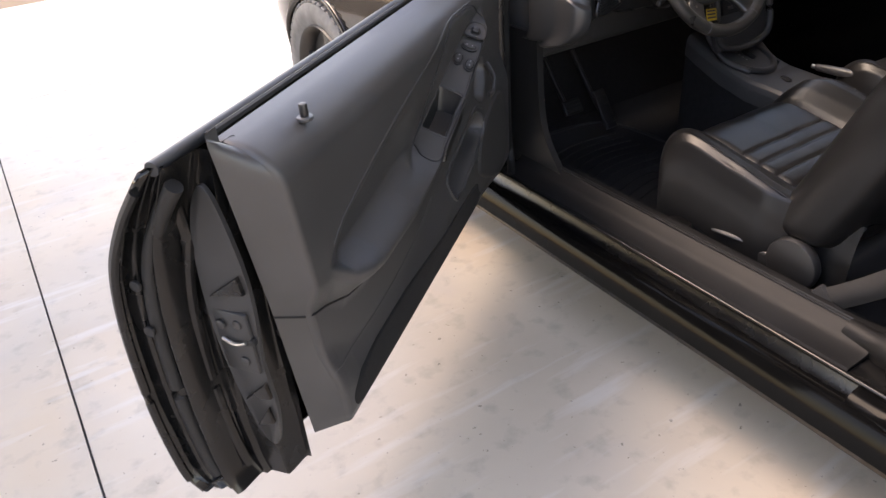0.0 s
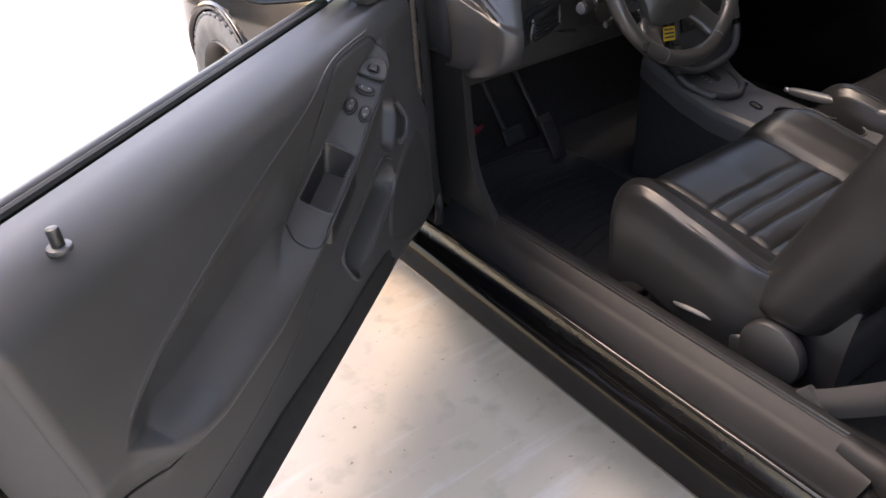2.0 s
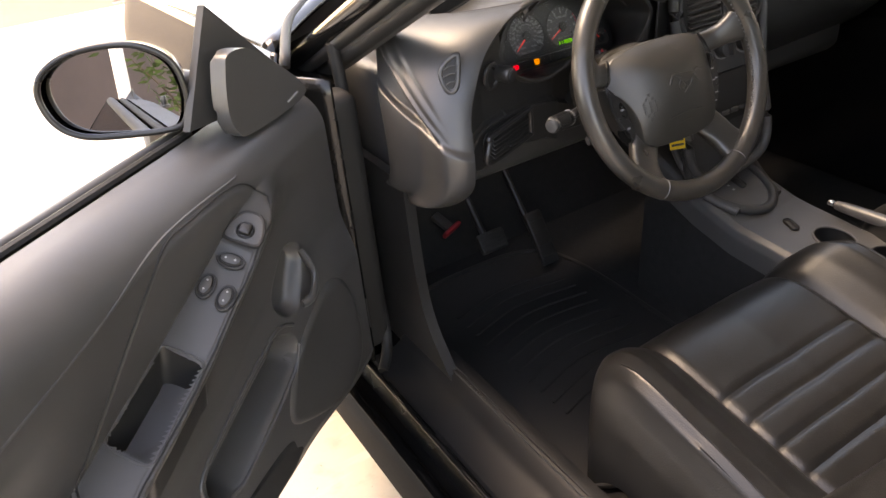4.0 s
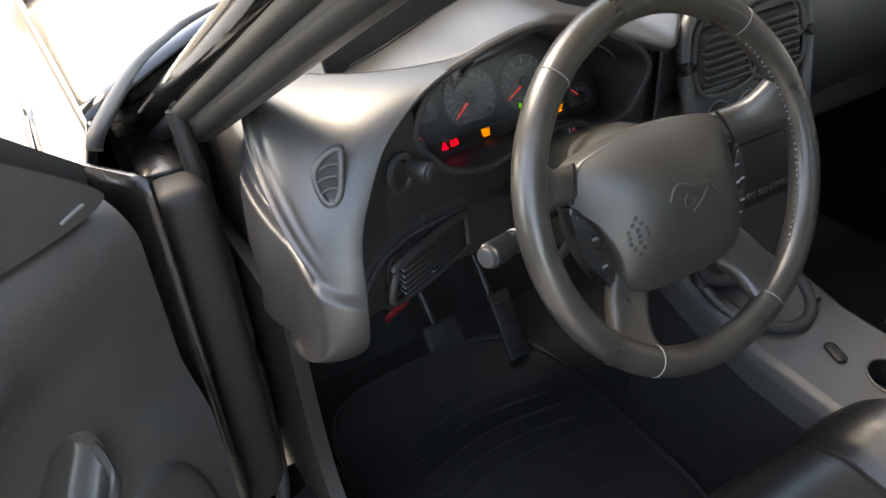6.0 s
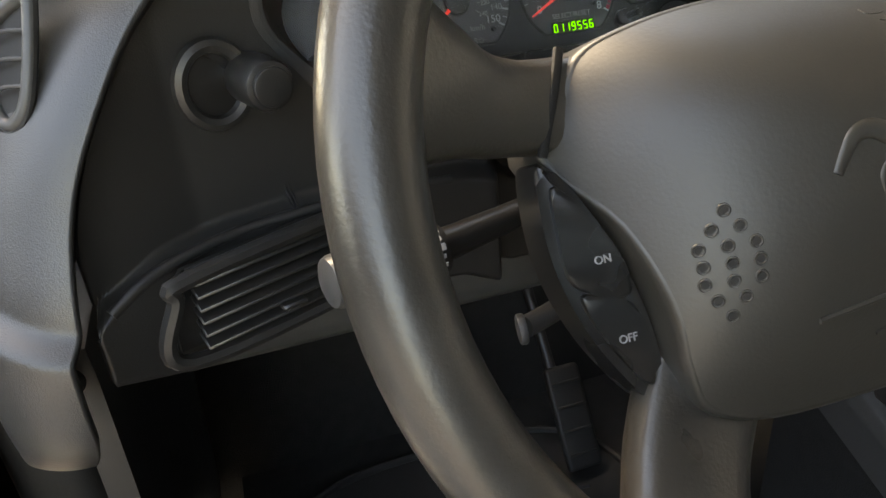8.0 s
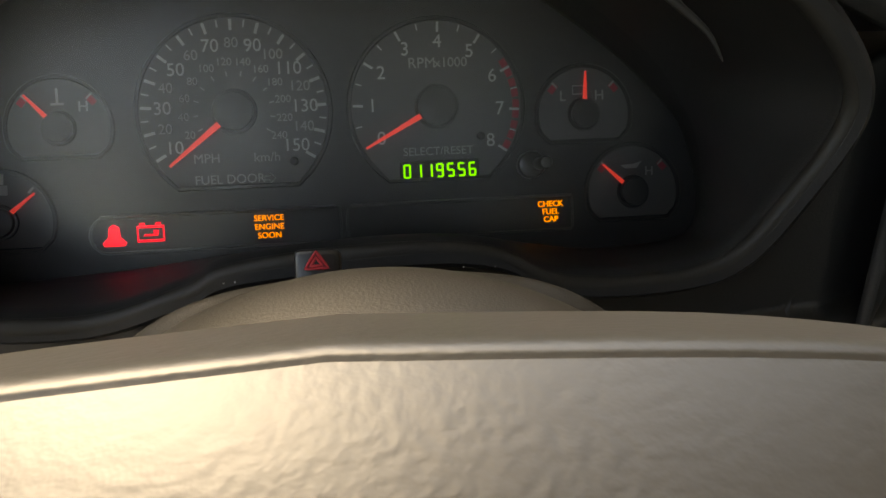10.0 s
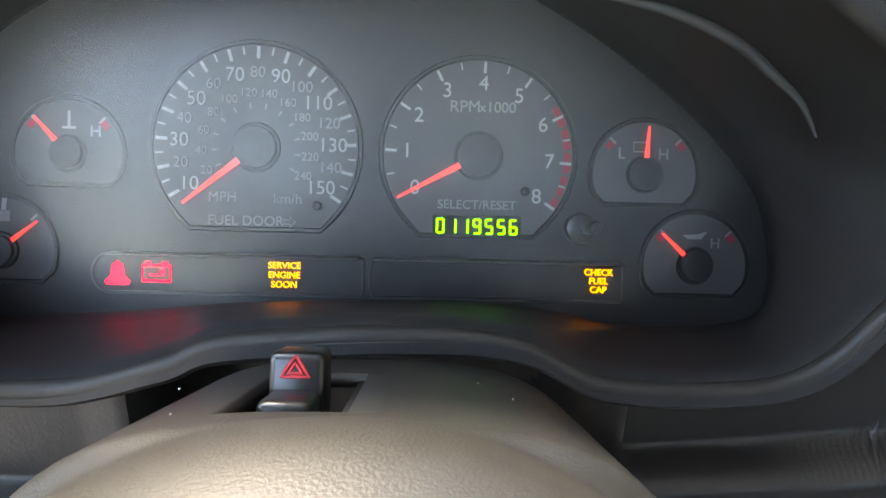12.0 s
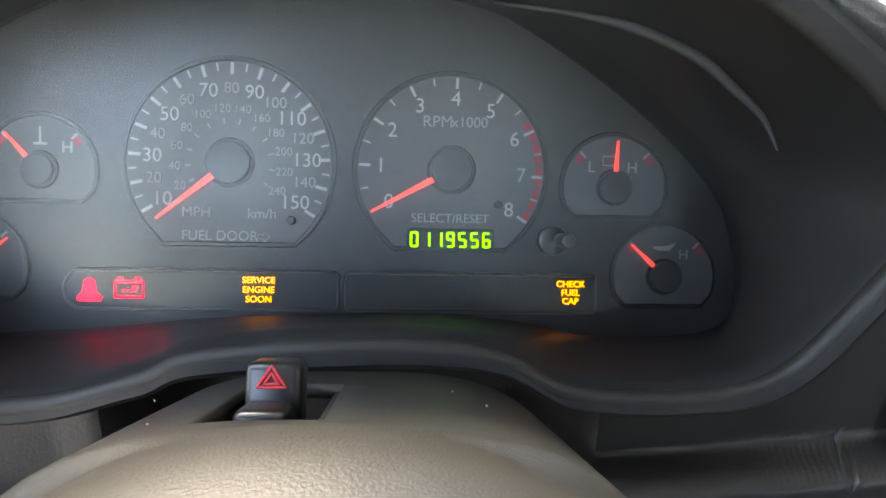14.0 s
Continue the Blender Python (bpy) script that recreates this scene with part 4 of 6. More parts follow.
def steering():
    ring = [(0.177 * math.cos(a), 0.177 * math.sin(a), 0) for a in np.linspace(0, 2 * math.pi, 112, endpoint=False)]
    under(wheel, "rim", tube(ring, 0.0158, 22, closed=True, up=(0, 0, 1)), WHEEL_LEATHER, "worn charcoal leather wrap")
    # stitched seams across the rim
    for deg in (132, 48, 242, 298):
        a = radians(deg)
        c = Vector((0.177 * math.cos(a), 0.177 * math.sin(a), 0))
        er = Vector((math.cos(a), math.sin(a), 0))
        loop = [c + 0.0159 * (math.cos(k) * er + math.sin(k) * Vector((0, 0, 1))) for k in np.linspace(0, 2 * math.pi, 24, endpoint=False)]
        under(wheel, "seam", tube(loop, 0.0007, 6, closed=True), mat("seam_thread", 0.16, 0.6) if deg == 132 else bpy.data.materials["seam_thread"])
    # inner stitching on the right of the rim
    for k in range(34):
        a = radians(-40 + 2.5 * k)
        bm = box(0.0050, 0.0016, 0.0016, 0.0004, 1, pose(0.1615 * math.cos(a), 0.1615 * math.sin(a), 0.004, 0, 0, math.degrees(a) + (25 if k % 2 else -25)))
        under(wheel, "stitch", bm, bpy.data.materials["seam_thread"])
    # airbag pad
    half = spline([(x, y, 0) for x, y in PAD_HALF], 56)
    out = [Vector((-p.x, p.y, 0)) for p in half[::-1]][:-1] + half[:-1]
    n = len(out)

    def pad(u, v):
        p = out[int(round(u * n)) % n]
        if v <= 0.8:
            r = math.sin(v / 0.8 * math.pi / 2) * 0.965
            x, y = p.x * max(r, 0.004), p.y * max(r, 0.004)
            return (x, y, pad_z(x, y))
        w = (v - 0.8) / 0.2
        e = pad_z(p.x * 0.965, p.y * 0.965)
        r = 0.965 + 0.035 * math.sin(w * math.pi / 2)
        return (p.x * r, p.y * r, e - 0.008 * (1 - math.cos(w * math.pi / 2)) - 0.022 * max(0, w - 0.5) * 2)

    under(wheel, "airbag_pad", grid(n, 46, pad, wrap_u=True), PAD, "grained charcoal airbag cover")
    back = [Vector((p.x * 0.93, p.y * 0.93, 0)) for p in out]
    under(wheel, "pad_back", prism([(p.x, p.y) for p in back], 0.03, 0, pose(0, 0.001, -0.070)), PLASTIC)
    under(wheel, "hub", cyl(0.045, 0.05, 32, 0.004, pose(0, 0, -0.085)), PLASTIC)

    # four spokes
    def spoke(line, wide, thick, name="spoke"):
        pts = spline(line, 14)
        ws = [curve(np.linspace(0, 1, len(wide)), wide, i / 13) for i in range(14)]
        bm = bmesh.new()
        rings = []
        for i, p in enumerate(pts):
            d = (pts[min(i + 1, 13)] - pts[max(i - 1, 0)]).normalized()
            side = Vector((-d.y, d.x, 0)).normalized()
            nn = side.cross(d).normalized()
            ring_ = []
            for k in range(20):
                a = 2 * math.pi * k / 20
                ca, sa = math.cos(a), math.sin(a)
                ring_.append(bm.verts.new(p + side * ws[i] * math.copysign(abs(ca) ** 0.6, ca) + nn * thick * math.copysign(abs(sa) ** 0.6, sa)))
            rings.append(ring_)
        for a, b in zip(rings, rings[1:]):
            for k in range(20):
                bm.faces.new((a[k], a[(k + 1) % 20], b[(k + 1) % 20], b[k]))
        bm.faces.new(rings[0][::-1])
        bm.faces.new(rings[-1])
        under(wheel, name, bm, WHEEL_LEATHER)

    for sx in (-1, 1):
        spoke([(sx * 0.084, 0.030, -0.042), (sx * 0.104, 0.0305, -0.041), (sx * 0.130, 0.033, -0.029), (sx * 0.154, 0.040, -0.011), (sx * 0.174, 0.046, 0.0)], (0.0165, 0.0175, 0.0165, 0.018, 0.026, 0.038), 0.0125)
        spoke([(sx * 0.062, -0.080, -0.036), (sx * 0.080, -0.106, -0.026), (sx * 0.092, -0.132, -0.014), (sx * 0.098, -0.148, -0.002)], (0.026, 0.025, 0.024, 0.028, 0.040), 0.011)
        # dark bead for the shaded gap between pad and upper spoke, and a bracket behind
        under(wheel, "gap_shade_bead", tube(spline([(sx * 0.0965, 0.0490, -0.0318), (sx * 0.1030, 0.034, -0.0282), (sx * 0.1115, 0.0125, -0.0292)], 14), 0.0020, 8, flat=0.7), SILL, "thin dark bead for the shade in the gap beside the pad")
        # switch pod: a lens-shaped housing with two keys
        lens = [(0.1135, 0.011), (0.1170, -0.010), (0.1140, -0.034), (0.1035, -0.060), (0.0860, -0.084), (0.082, -0.070), (0.085, -0.045), (0.096, -0.014)]
        o = [(sx * p.x, p.y) for p in spline([(a, b, 0) for a, b in lens], 48, closed=True)]
        pod = under(wheel, "switch_pod", prism(o if sx > 0 else o[::-1], 0.02, 0.003, pose(0, 0, -0.047)), GLOSS_BLACK, "black switch pod")
        for name, pts in (("key", [(0.1105, 0.002), (0.1130, -0.014), (0.1100, -0.034), (0.090, -0.041), (0.0930, -0.022)]), ("key", [(0.1085, -0.038), (0.0995, -0.060), (0.0880, -0.075), (0.0868, -0.060), (0.0900, -0.044)])):
            o2 = [(sx * p.x, p.y) for p in spline([(a, b, 0) for a, b in pts], 30, closed=True)]
            k = under(pod, name, prism(o2 if sx > 0 else o2[::-1], 0.003, 0.0012, pose(0, 0, -0.0275)), GLOSS_BLACK)
        if sx < 0:
            text(pod, "ON", 0.0042, -0.0985, -0.0265, -0.0242, WHITE_INK)
            text(pod, "OFF", 0.0042, -0.0945, -0.0560, -0.0242, WHITE_INK)
        else:
            for j, (px, py) in enumerate(((0.106, -0.012), (0.110, -0.028), (0.103, -0.030), (0.104, -0.050), (0.097, -0.062))):
                under(pod, "key_mark", box(0.006, 0.0022, 0.0006, 0, 1, pose(px - 0.003, py, -0.0242)), WHITE_INK)
    # small marks on the pad
    def on_pad(name, pts, r, lift=0.0):
        line = [Vector((x, y, pad_z(x, y) + lift)) for x, y in pts]
        under(wheel, name, tube(spline(line, 4 * len(line)), r, 8), PAD)
    on_pad("horn_mark", [(0.0098, 0.0415), (0.0104, 0.0396), (0.0125, 0.0390), (0.0160, 0.0389), (0.0180, 0.0394)], 0.0004, -0.00015)
    on_pad("horn_mark", [(0.0128, 0.0362), (0.0146, 0.0357), (0.0164, 0.0361), (0.0173, 0.0375)], 0.0004, -0.00015)
    # plain embossed emblem: a long low body with a neck, a tail and four strokes
    def emblem(u, v):
        a = 2 * math.pi * u
        x = 0.007 + 0.019 * math.cos(a) * v
        y = -0.0070 + (0.0068 - 0.0012 * math.cos(a)) * math.sin(a) * v + 0.0012 * math.cos(2 * a) * v
        return (x, y, pad_z(x, y) + 0.0017 * (1 - v ** 3) - 0.0002)
    under(wheel, "emblem", grid(48, 14, emblem, wrap_u=True), PAD)
    for pts, w0, w1 in (([(0.010, -0.010), (0.001, -0.0055), (-0.0055, -0.0065), (-0.0100, -0.0120), (-0.0135, -0.0180)], 0.0042, 0.0019), ([(0.008, -0.0165), (0.0035, -0.0210), (0.0045, -0.0275)], 0.0022, 0.0010), ([(0.012, -0.0180), (0.0165, -0.0245), (0.0110, -0.0290)], 0.0020, 0.0010), ([(0.034, -0.0150), (0.0290, -0.0240), (0.0190, -0.0310), (0.0125, -0.0355)], 0.0030, 0.0010), ([(0.038, -0.0140), (0.0440, -0.0230), (0.0530, -0.0270)], 0.0030, 0.0010), ([(0.039, -0.0085), (0.0480, -0.0060), (0.0580, -0.0095), (0.0660, -0.0085)], 0.0024, 0.0011)):
        line = spline([Vector((x - 0.015, y + 0.0055, pad_z(x - 0.015, y + 0.0055) + 0.0001)) for x, y in pts], 18)
        under(wheel, "emblem_stroke", tube(line, [w0 + (w1 - w0) * (k / 17) ** 0.8 for k in range(18)], 12, flat=0.42), PAD)
    on_pad("pad_groove", [(-0.036, -0.061), (0.0, -0.058), (0.036, -0.061)], 0.0013)
    on_pad("pad_groove", [(-0.010, -0.072), (0.006, -0.070), (0.02, -0.073)], 0.0009)
    rows = (1, 2, 3, 3, 3, 2, 1)
    for i, c in enumerate(rows):
        for j in range(c):
            x, y = -0.0645 - 0.0002 * i + (j - (c - 1) / 2) * 0.0082 + (0.0008 if i in (3, 4) else 0), -0.0165 - i * 0.0060
            under(wheel, "pad_dimple", tube([(x + 0.0018 * math.cos(b), y + 0.0020 * math.sin(b), pad_z(x + 0.0018 * math.cos(b), y + 0.0020 * math.sin(b)) + 0.0001) for b in np.linspace(0, 2 * math.pi, 14, endpoint=False)], 0.0005, 6, closed=True), PAD)
            # Black disc paints the shade of a pit that is not sunk.
            under(wheel, "dimple_shade", cyl(0.0015, 0.0004, 12, 0, pose(x, y, pad_z(x, y) + 0.0001, 14, -20, 0)), FASCIA)


steering()

# ---- steering column ----
column = thing("steering_column", "charcoal plastic column shroud with stalks and hazard switch", "steering column", WHEEL)


def steering_column():
    def shroud(u, v):
        a = 2 * math.pi * u
        h = -0.185 + 0.140 * v
        ca, sa = math.cos(a), math.sin(a)
        near = step(0.56, 0.60, v)
        ex = 0.62 + 0.38 * near
        kx = 0.060 + 0.010 * near - 0.012 * step(0.9, 1.0, v)
        ky = 0.066 + 0.0015 * near - 0.018 * step(0.66, 1.0, v)
        return (0.004 + kx * math.copysign(abs(ca) ** ex, ca), -0.002 + ky * math.copysign(abs(sa) ** ex, sa), h)
    bm = grid(300, 150, shroud, wrap_u=True)
    NX0, NX1, NH0, NH1 = -0.0165, 0.0022, -0.158, -0.113
    hole = [f for f in bm.faces if f.calc_center_median().y > 0 and NX0 < f.calc_center_median().x < NX1 and NH0 < f.calc_center_median().z < NH1]
    bmesh.ops.delete(bm, geom=hole, context="FACES")
    shell(under(column, "shroud", bm, SHROUD, "grained charcoal shroud"), 0.003)
    under(column, "shroud_end", cyl(0.050, 0.004, 40, 0, pose(0.004, -0.002, -0.050)), PLASTIC)
    # sunk well with the hazard switch standing in it
    well = join(span((NX0 - 0.002, 0.046, NH0), (NX0, 0.0625, NH1)), span((NX1, 0.046, NH0), (NX1 + 0.002, 0.0625, NH1)), span((NX0, 0.046, NH1), (NX1, 0.0625, NH1 + 0.002)), span((NX0, 0.044, NH0), (NX1, 0.046, NH1)))
    under(column, "switch_well", well, RUBBER, "dark well round the hazard switch")
    hz = under(column, "hazard_switch", span((-0.0135, 0.047, -0.150), (-0.0030, 0.0705, -0.1375), 0.0016, 3), GLOSS_BLACK, "black hazard switch with red triangle")
    under(hz, "switch_ledge", span((-0.0130, 0.047, -0.138), (-0.0035, 0.0635, -0.1245), 0.0016, 3), GLOSS_BLACK)
    tri = [(math.cos(radians(90 + 120 * k)) * 0.0031, math.sin(radians(90 + 120 * k)) * 0.0026) for k in range(3)]
    loop = [Vector((x, y, 0)) for x, y in tri]
    for s in (1.0, 0.5):
        pts = [p * s for p in loop]
        line = [pts[i].lerp(pts[(i + 1) % 3], t / 6) for i in range(3) for t in range(6)]
        under(hz, "triangle", moved(tube(line, 0.00035, 6, closed=True), pose(-0.0083, 0.0672, -0.1372)), RED_INK)
    # pale dust specks
    rnd = random.Random(8)
    for k in range(9):
        x, h = rnd.uniform(-0.030, 0.038), rnd.uniform(-0.150, -0.09)
        if x > 0.006 or x < -0.02:
            under(column, "dust_speck", cyl(rnd.uniform(0.00015, 0.0003), 0.0003, 8, 0, pose(x, 0.0646 - 6 * abs(x - 0.004) ** 2.6, h, 90, 0, 0)), WHITE_INK)
    # wiper and signal stalk
    st = under(column, "stalk", tube(spline([(-0.055, -0.004, -0.122), (-0.090, -0.008, -0.112), (-0.142, -0.0155, -0.096)], 12), [0.0105, 0.009, 0.008, 0.0072, 0.0068, 0.0066, 0.0066, 0.0067, 0.007, 0.0073, 0.0077, 0.008], 20), GLOSS_BLACK, "black signal stalk")
    axis = (Vector((-0.190, -0.0185, -0.0825)) - Vector((-0.139, -0.0155, -0.0970))).normalized()
    turn = axis.to_track_quat("Z", "Y").to_matrix().to_4x4()
    base = Vector((-0.139, -0.0155, -0.0970))
    collar = cyl(0.0122, 0.012, 36, 0.0012)
    collar.transform(Matrix.Translation(base + 0.005 * axis) @ turn)
    under(st, "collar", collar, GLOSS_BLACK, "black collar with white marks")

    def knurled(u, v):
        a = 2 * math.pi * u
        r = (0.0124 + 0.0010 * v) + 0.00028 * math.cos(64 * a)
        r *= 1 - 0.16 * step(0.93, 1.0, v) - 0.10 * step(0.07, 0.0, v)
        return base + turn.to_3x3() @ Vector((r * math.cos(a), r * math.sin(a), 0.012 + 0.034 * v))
    under(st, "grip", grid(256, 24, knurled, wrap_u=True), FASCIA, "finely ribbed black grip")
    cap = cyl(0.0113, 0.010, 32, 0.0035)
    cap.transform(Matrix.Translation(base + 0.047 * axis) @ turn)
    under(st, "end_cap", cap, TRIM, "satin grey end cap")
    for k in range(20):
        a = radians(18 * k)
        mark = box(0.0030 if k % 4 == 0 else 0.0018, 0.0008, 0.004 if k % 2 == 0 else 0.0025, 0, 1, pose(0, 0, 0))
        mark.transform(Matrix.Translation(base + 0.004 * axis) @ turn @ Matrix.Rotation(a + radians(150), 4, "Z") @ Matrix.Translation((0, 0.0122, 0)))
        under(st, "stalk_mark", mark, WHITE_INK)
    tl = under(column, "tilt_lever", tube(spline([(-0.045, -0.045, -0.13), (-0.075, -0.058, -0.125), (-0.100, -0.062, -0.115)], 8), 0.0055, 12), PLASTIC)
    under(tl, "end_cap", cyl(0.0075, 0.004, 20, 0.001, pose(-0.102, -0.0625, -0.1145, 0, 78, 0)), TRIM)
    under(column, "ignition", cyl(0.017, 0.03, 28, 0.002, pose(0.070, -0.035, -0.115, 0, 90, 0)), PLASTIC)
    wiper = under(column, "stalk", tube(spline([(0.06, -0.006, -0.120), (0.10, -0.008, -0.112), (0.150, -0.010, -0.10)], 10), 0.008, 14), PLASTIC)
    under(wiper, "grip", tube(spline([(0.125, -0.010, -0.106), (0.15, -0.010, -0.10), (0.175, -0.012, -0.094)], 8), [0.009, 0.014, 0.0155, 0.016, 0.016, 0.0155, 0.014, 0.009], 20), TRIM)


steering_column()
# A yellow sticker, drawn as a loose card; its string is made up.
tag = thing("sticker_card", "small yellow sticker drawn as a card beside the steering column", "tag", pose(-0.221, -0.200, 0.683, 72, 0, -20))
under(tag, "card", box(0.030, 0.032, 0.001, 0.0, 1), YELLOW)
for k in range(3):
    under(tag, "print_bar", box(0.024, 0.004, 0.0004, 0, 1, pose(0, 0.010 - 0.009 * k, 0.0008)), PLASTIC)
under(tag, "string", tube([(0, 0.02, 0), (-0.02, 0.06, 0.01), (-0.05, 0.095, 0.01)], 0.0008, 6), WHITE_INK)

# ---- dashboard ----
dash = thing("dashboard", "charcoal moulded vinyl dashboard with hooded instrument binnacle", "dashboard")
ZS = (0.673, 0.685, 0.699, 0.727, 0.76, 0.798, 0.837, 0.873, 0.917, 0.950, 0.966, 0.973)
LIP_X = (-0.700, -0.684, -0.671, -0.658, -0.655, -0.653, -0.645, -0.628, -0.597, -0.554, -0.510, -0.46)
LIP_Y = (-0.07, -0.115, -0.150, -0.176, -0.184, -0.180, -0.166, -0.155, -0.140, -0.129, -0.118, -0.105)
SIDE_X = (-0.715, -0.735, -0.738, -0.738, -0.738, -0.737, -0.730, -0.720, -0.706, -0.684, -0.640, -0.55)
SIDE_Y = (0.03, -0.02, -0.035, -0.045, -0.045, -0.04, -0.02, 0.0, 0.03, 0.06, 0.11, 0.20)
OPENING = [(-0.524, -0.108, 0.868), (-0.494, -0.107, 0.845), (-0.445, -0.10, 0.835), (-0.412, -0.10, 0.843), (-0.395, -0.10, 0.850), (-0.352, -0.10, 0.8535), (-0.320, -0.10, 0.851), (-0.298, -0.10, 0.840), (-0.268, -0.10, 0.838), (-0.243, -0.10, 0.843), (-0.226, -0.10, 0.862), (-0.211, -0.10, 0.892), (-0.228, -0.106, 0.917), (-0.262, -0.112, 0.940), (-0.308, -0.114, 0.963), (-0.350, -0.114, 0.978), (-0.400, -0.114, 0.985), (-0.465, -0.115, 0.975), (-0.522, -0.115, 0.952), (-0.546, -0.113, 0.905)]


PLATE = [(-0.160, -0.060), (-0.10, -0.060), (-0.04, -0.055), (0.03, -0.053), (0.07, -0.056), (0.10, -0.061), (0.146, -0.058), (0.158, -0.044), (0.155, -0.018), (0.146, 0.002), (0.118, 0.030), (0.075, 0.060), (0.04, 0.073), (-0.05, 0.08), (-0.12, 0.060), (-0.160, 0.020), (-0.168, -0.03)]


LIPS, SIDES = (spline([(a, b, c) for a, b, c in zip(X, Y, ZS)], 160) for X, Y in ((LIP_X, LIP_Y), (SIDE_X, SIDE_Y)))
SMOOTH_Z = [p.z for p in LIPS]
SMOOTH = [[p.x for p in LIPS], [p.y for p in LIPS], [p.x for p in SIDES], [p.y for p in SIDES]]


def pod_top(u):
    return 0.973 - 0.030 * u


def pod_at(z, a):
    """The left end of the dashboard: a quarter turn from the hood's lip to the car's side, rounded over at the top."""
    xl, yl, xs, ys = (curve(SMOOTH_Z, t, z) for t in SMOOTH)
    q = max(0.0, (z - 0.835) / (pod_top(a * 2 / math.pi) - 0.835))
    roll = 0.105 * (1 - math.sqrt(max(0.0, 1 - 0.985 * q * q))) * math.sin(a) ** 0.8
    return Vector((xl + (xs - xl) * math.sin(a) + 0.55 * roll, yl + (ys - yl) * (1 - math.cos(a)) + 0.60 * roll, z))


def joined(*obs):
    """Vertices and faces of several meshes as one list each."""
    verts, faces = [], []
    for ob in obs:
        n = len(verts)
        verts += [v.co.copy() for v in ob.data.vertices]
        faces += [[n + k for k in f.vertices] for f in ob.data.polygons]
    return verts, faces


def dashboard():
    def pod(u, v):
        z = pod_top(u) - (pod_top(u) - 0.673) * v ** 1.25
        a = u * math.pi / 2
        p = pod_at(z, a)
        # a lower nose stands proud under a seam that climbs to the side
        zr = 0.785 + 0.075 * u ** 1.3
        zd = 0.795 + 0.135 * max(0.0, (u - 0.28) / 0.72)
        inner = Vector((0.5, 0.85, 0))
        p -= inner * 0.010 * step(0.006, -0.006, z - zr)
        # the cheek between the seam and the fluted diagonal is sunk
        p += inner * 0.012 * step(0.0, 0.014, zd - z) * step(-0.004, 0.004, z - zr) * step(0.22, 0.36, u)
        p += Vector((0.45, 0.62, 0)) * 0.050 * step(0.30, 0.62, u) * step(zd + 0.004, zd - 0.02, z)
        for k, r in enumerate((0.010, 0.026)):
            d = z - (zd + r + 0.010 * k * u)
            p += inner * (0.006 - 0.002 * k) * math.exp(-(d / 0.006) ** 2) * step(0.25, 0.55, u)
        return p
    end_ob = shell(part("dash_end", grid(90, 150, pod), VINYL_TOP, dash, "satin charcoal dash end"), 0.006)

    ax = (-0.653, -0.645, -0.628, -0.597, -0.554, -0.51, -0.46, -0.41, -0.37, -0.32, -0.25, -0.17, -0.13, -0.10, 0.0, 0.72)
    ay = (-0.180, -0.166, -0.155, -0.140, -0.129, -0.121, -0.116, -0.115, -0.114, -0.113, -0.112, -0.098, -0.070, -0.052, -0.046, -0.02)
    az = (0.798, 0.837, 0.873, 0.917, 0.950, 0.967, 0.980, 0.989, 0.990, 0.976, 0.943, 0.912, 0.922, 0.930, 0.932, 0.905)
    edge = spline(list(zip(ax, ay, az)), 300)
    fine = [[p.x for p in edge], [p.y for p in edge], [p.z for p in edge]]

    def lip_line(x):
        return curve(fine[0], fine[1], x), curve(fine[0], fine[2], x)

    rim = [pod_at(pod_top(k / 30), k / 30 * math.pi / 2) for k in range(31)]
    rim_y, rim_x = [p.y for p in rim], [p.x for p in rim]

    def top(u, v):
        # left of the dash end's upper rim the top dives under it
        p = top_(u, v)
        d = max(0.0, curve(rim_y, rim_x, p[1]) - p[0])
        return (p[0], p[1], p[2] - 0.010 * step(-0.36, -0.47, p[0]) - min(0.2 * d + 7 * d * d, 0.05))

    def top_(u, v):
        x = -0.640 + 1.360 * u
        y0, z0 = lip_line(x)
        if v < 0.15:
            w = v / 0.15
            a = math.pi * (1 - w)
            r = 0.006 if -0.55 < x < -0.12 else 0.010
            return (x, y0 + 0.004 + 0.012 * step(-0.44, -0.48, x) - 0.006 * math.sin(a), z0 - r * (1 - w) * 1.6 + 0.004 * math.sin(w * math.pi / 2))
        w = (v - 0.15) / 0.85
        y1 = 0.44 - 0.60 * abs(x) ** 2
        y = y0 + 0.004 + (y1 - y0) * w
        z = z0 + 0.004 + (0.925 - z0) * step(0.0, 0.9, w) + 0.012 * math.sin(math.pi * min(1, w * 2.2)) * step(-0.62, -0.4, x)
        return (x, y, z)
    bm = grid(170, 80, top)
    # nothing of the top is left under the dash end
    bmesh.ops.delete(bm, geom=[f for f in bm.faces if f.calc_center_median().x < curve(rim_y, rim_x, f.calc_center_median().y) - 0.03], context="FACES")
    top_ob = shell(part("dash_top", bm, VINYL_TOP, dash, "satin charcoal dash top"), 0.006)
    # seam of the defroster panel, laid on the dash top; black for the shade under its edge
    tree = BVHTree.FromPolygons(*joined(end_ob, top_ob))
    outline = spline([(-0.558, 0.064, 0), (-0.546, 0.042, 0), (-0.50, 0.034, 0), (-0.43, 0.055, 0), (-0.36, 0.095, 0), (-0.30, 0.14, 0), (-0.33, 0.175, 0), (-0.40, 0.17, 0), (-0.48, 0.14, 0), (-0.54, 0.10, 0)], 90, closed=True)
    seam = []
    for p in outline:
        hit = tree.ray_cast(Vector((p.x, p.y, 1.1)), Vector((0, 0, -1)))[0]
        if hit:
            seam.append(hit + Vector((0, 0, 0.0006)))
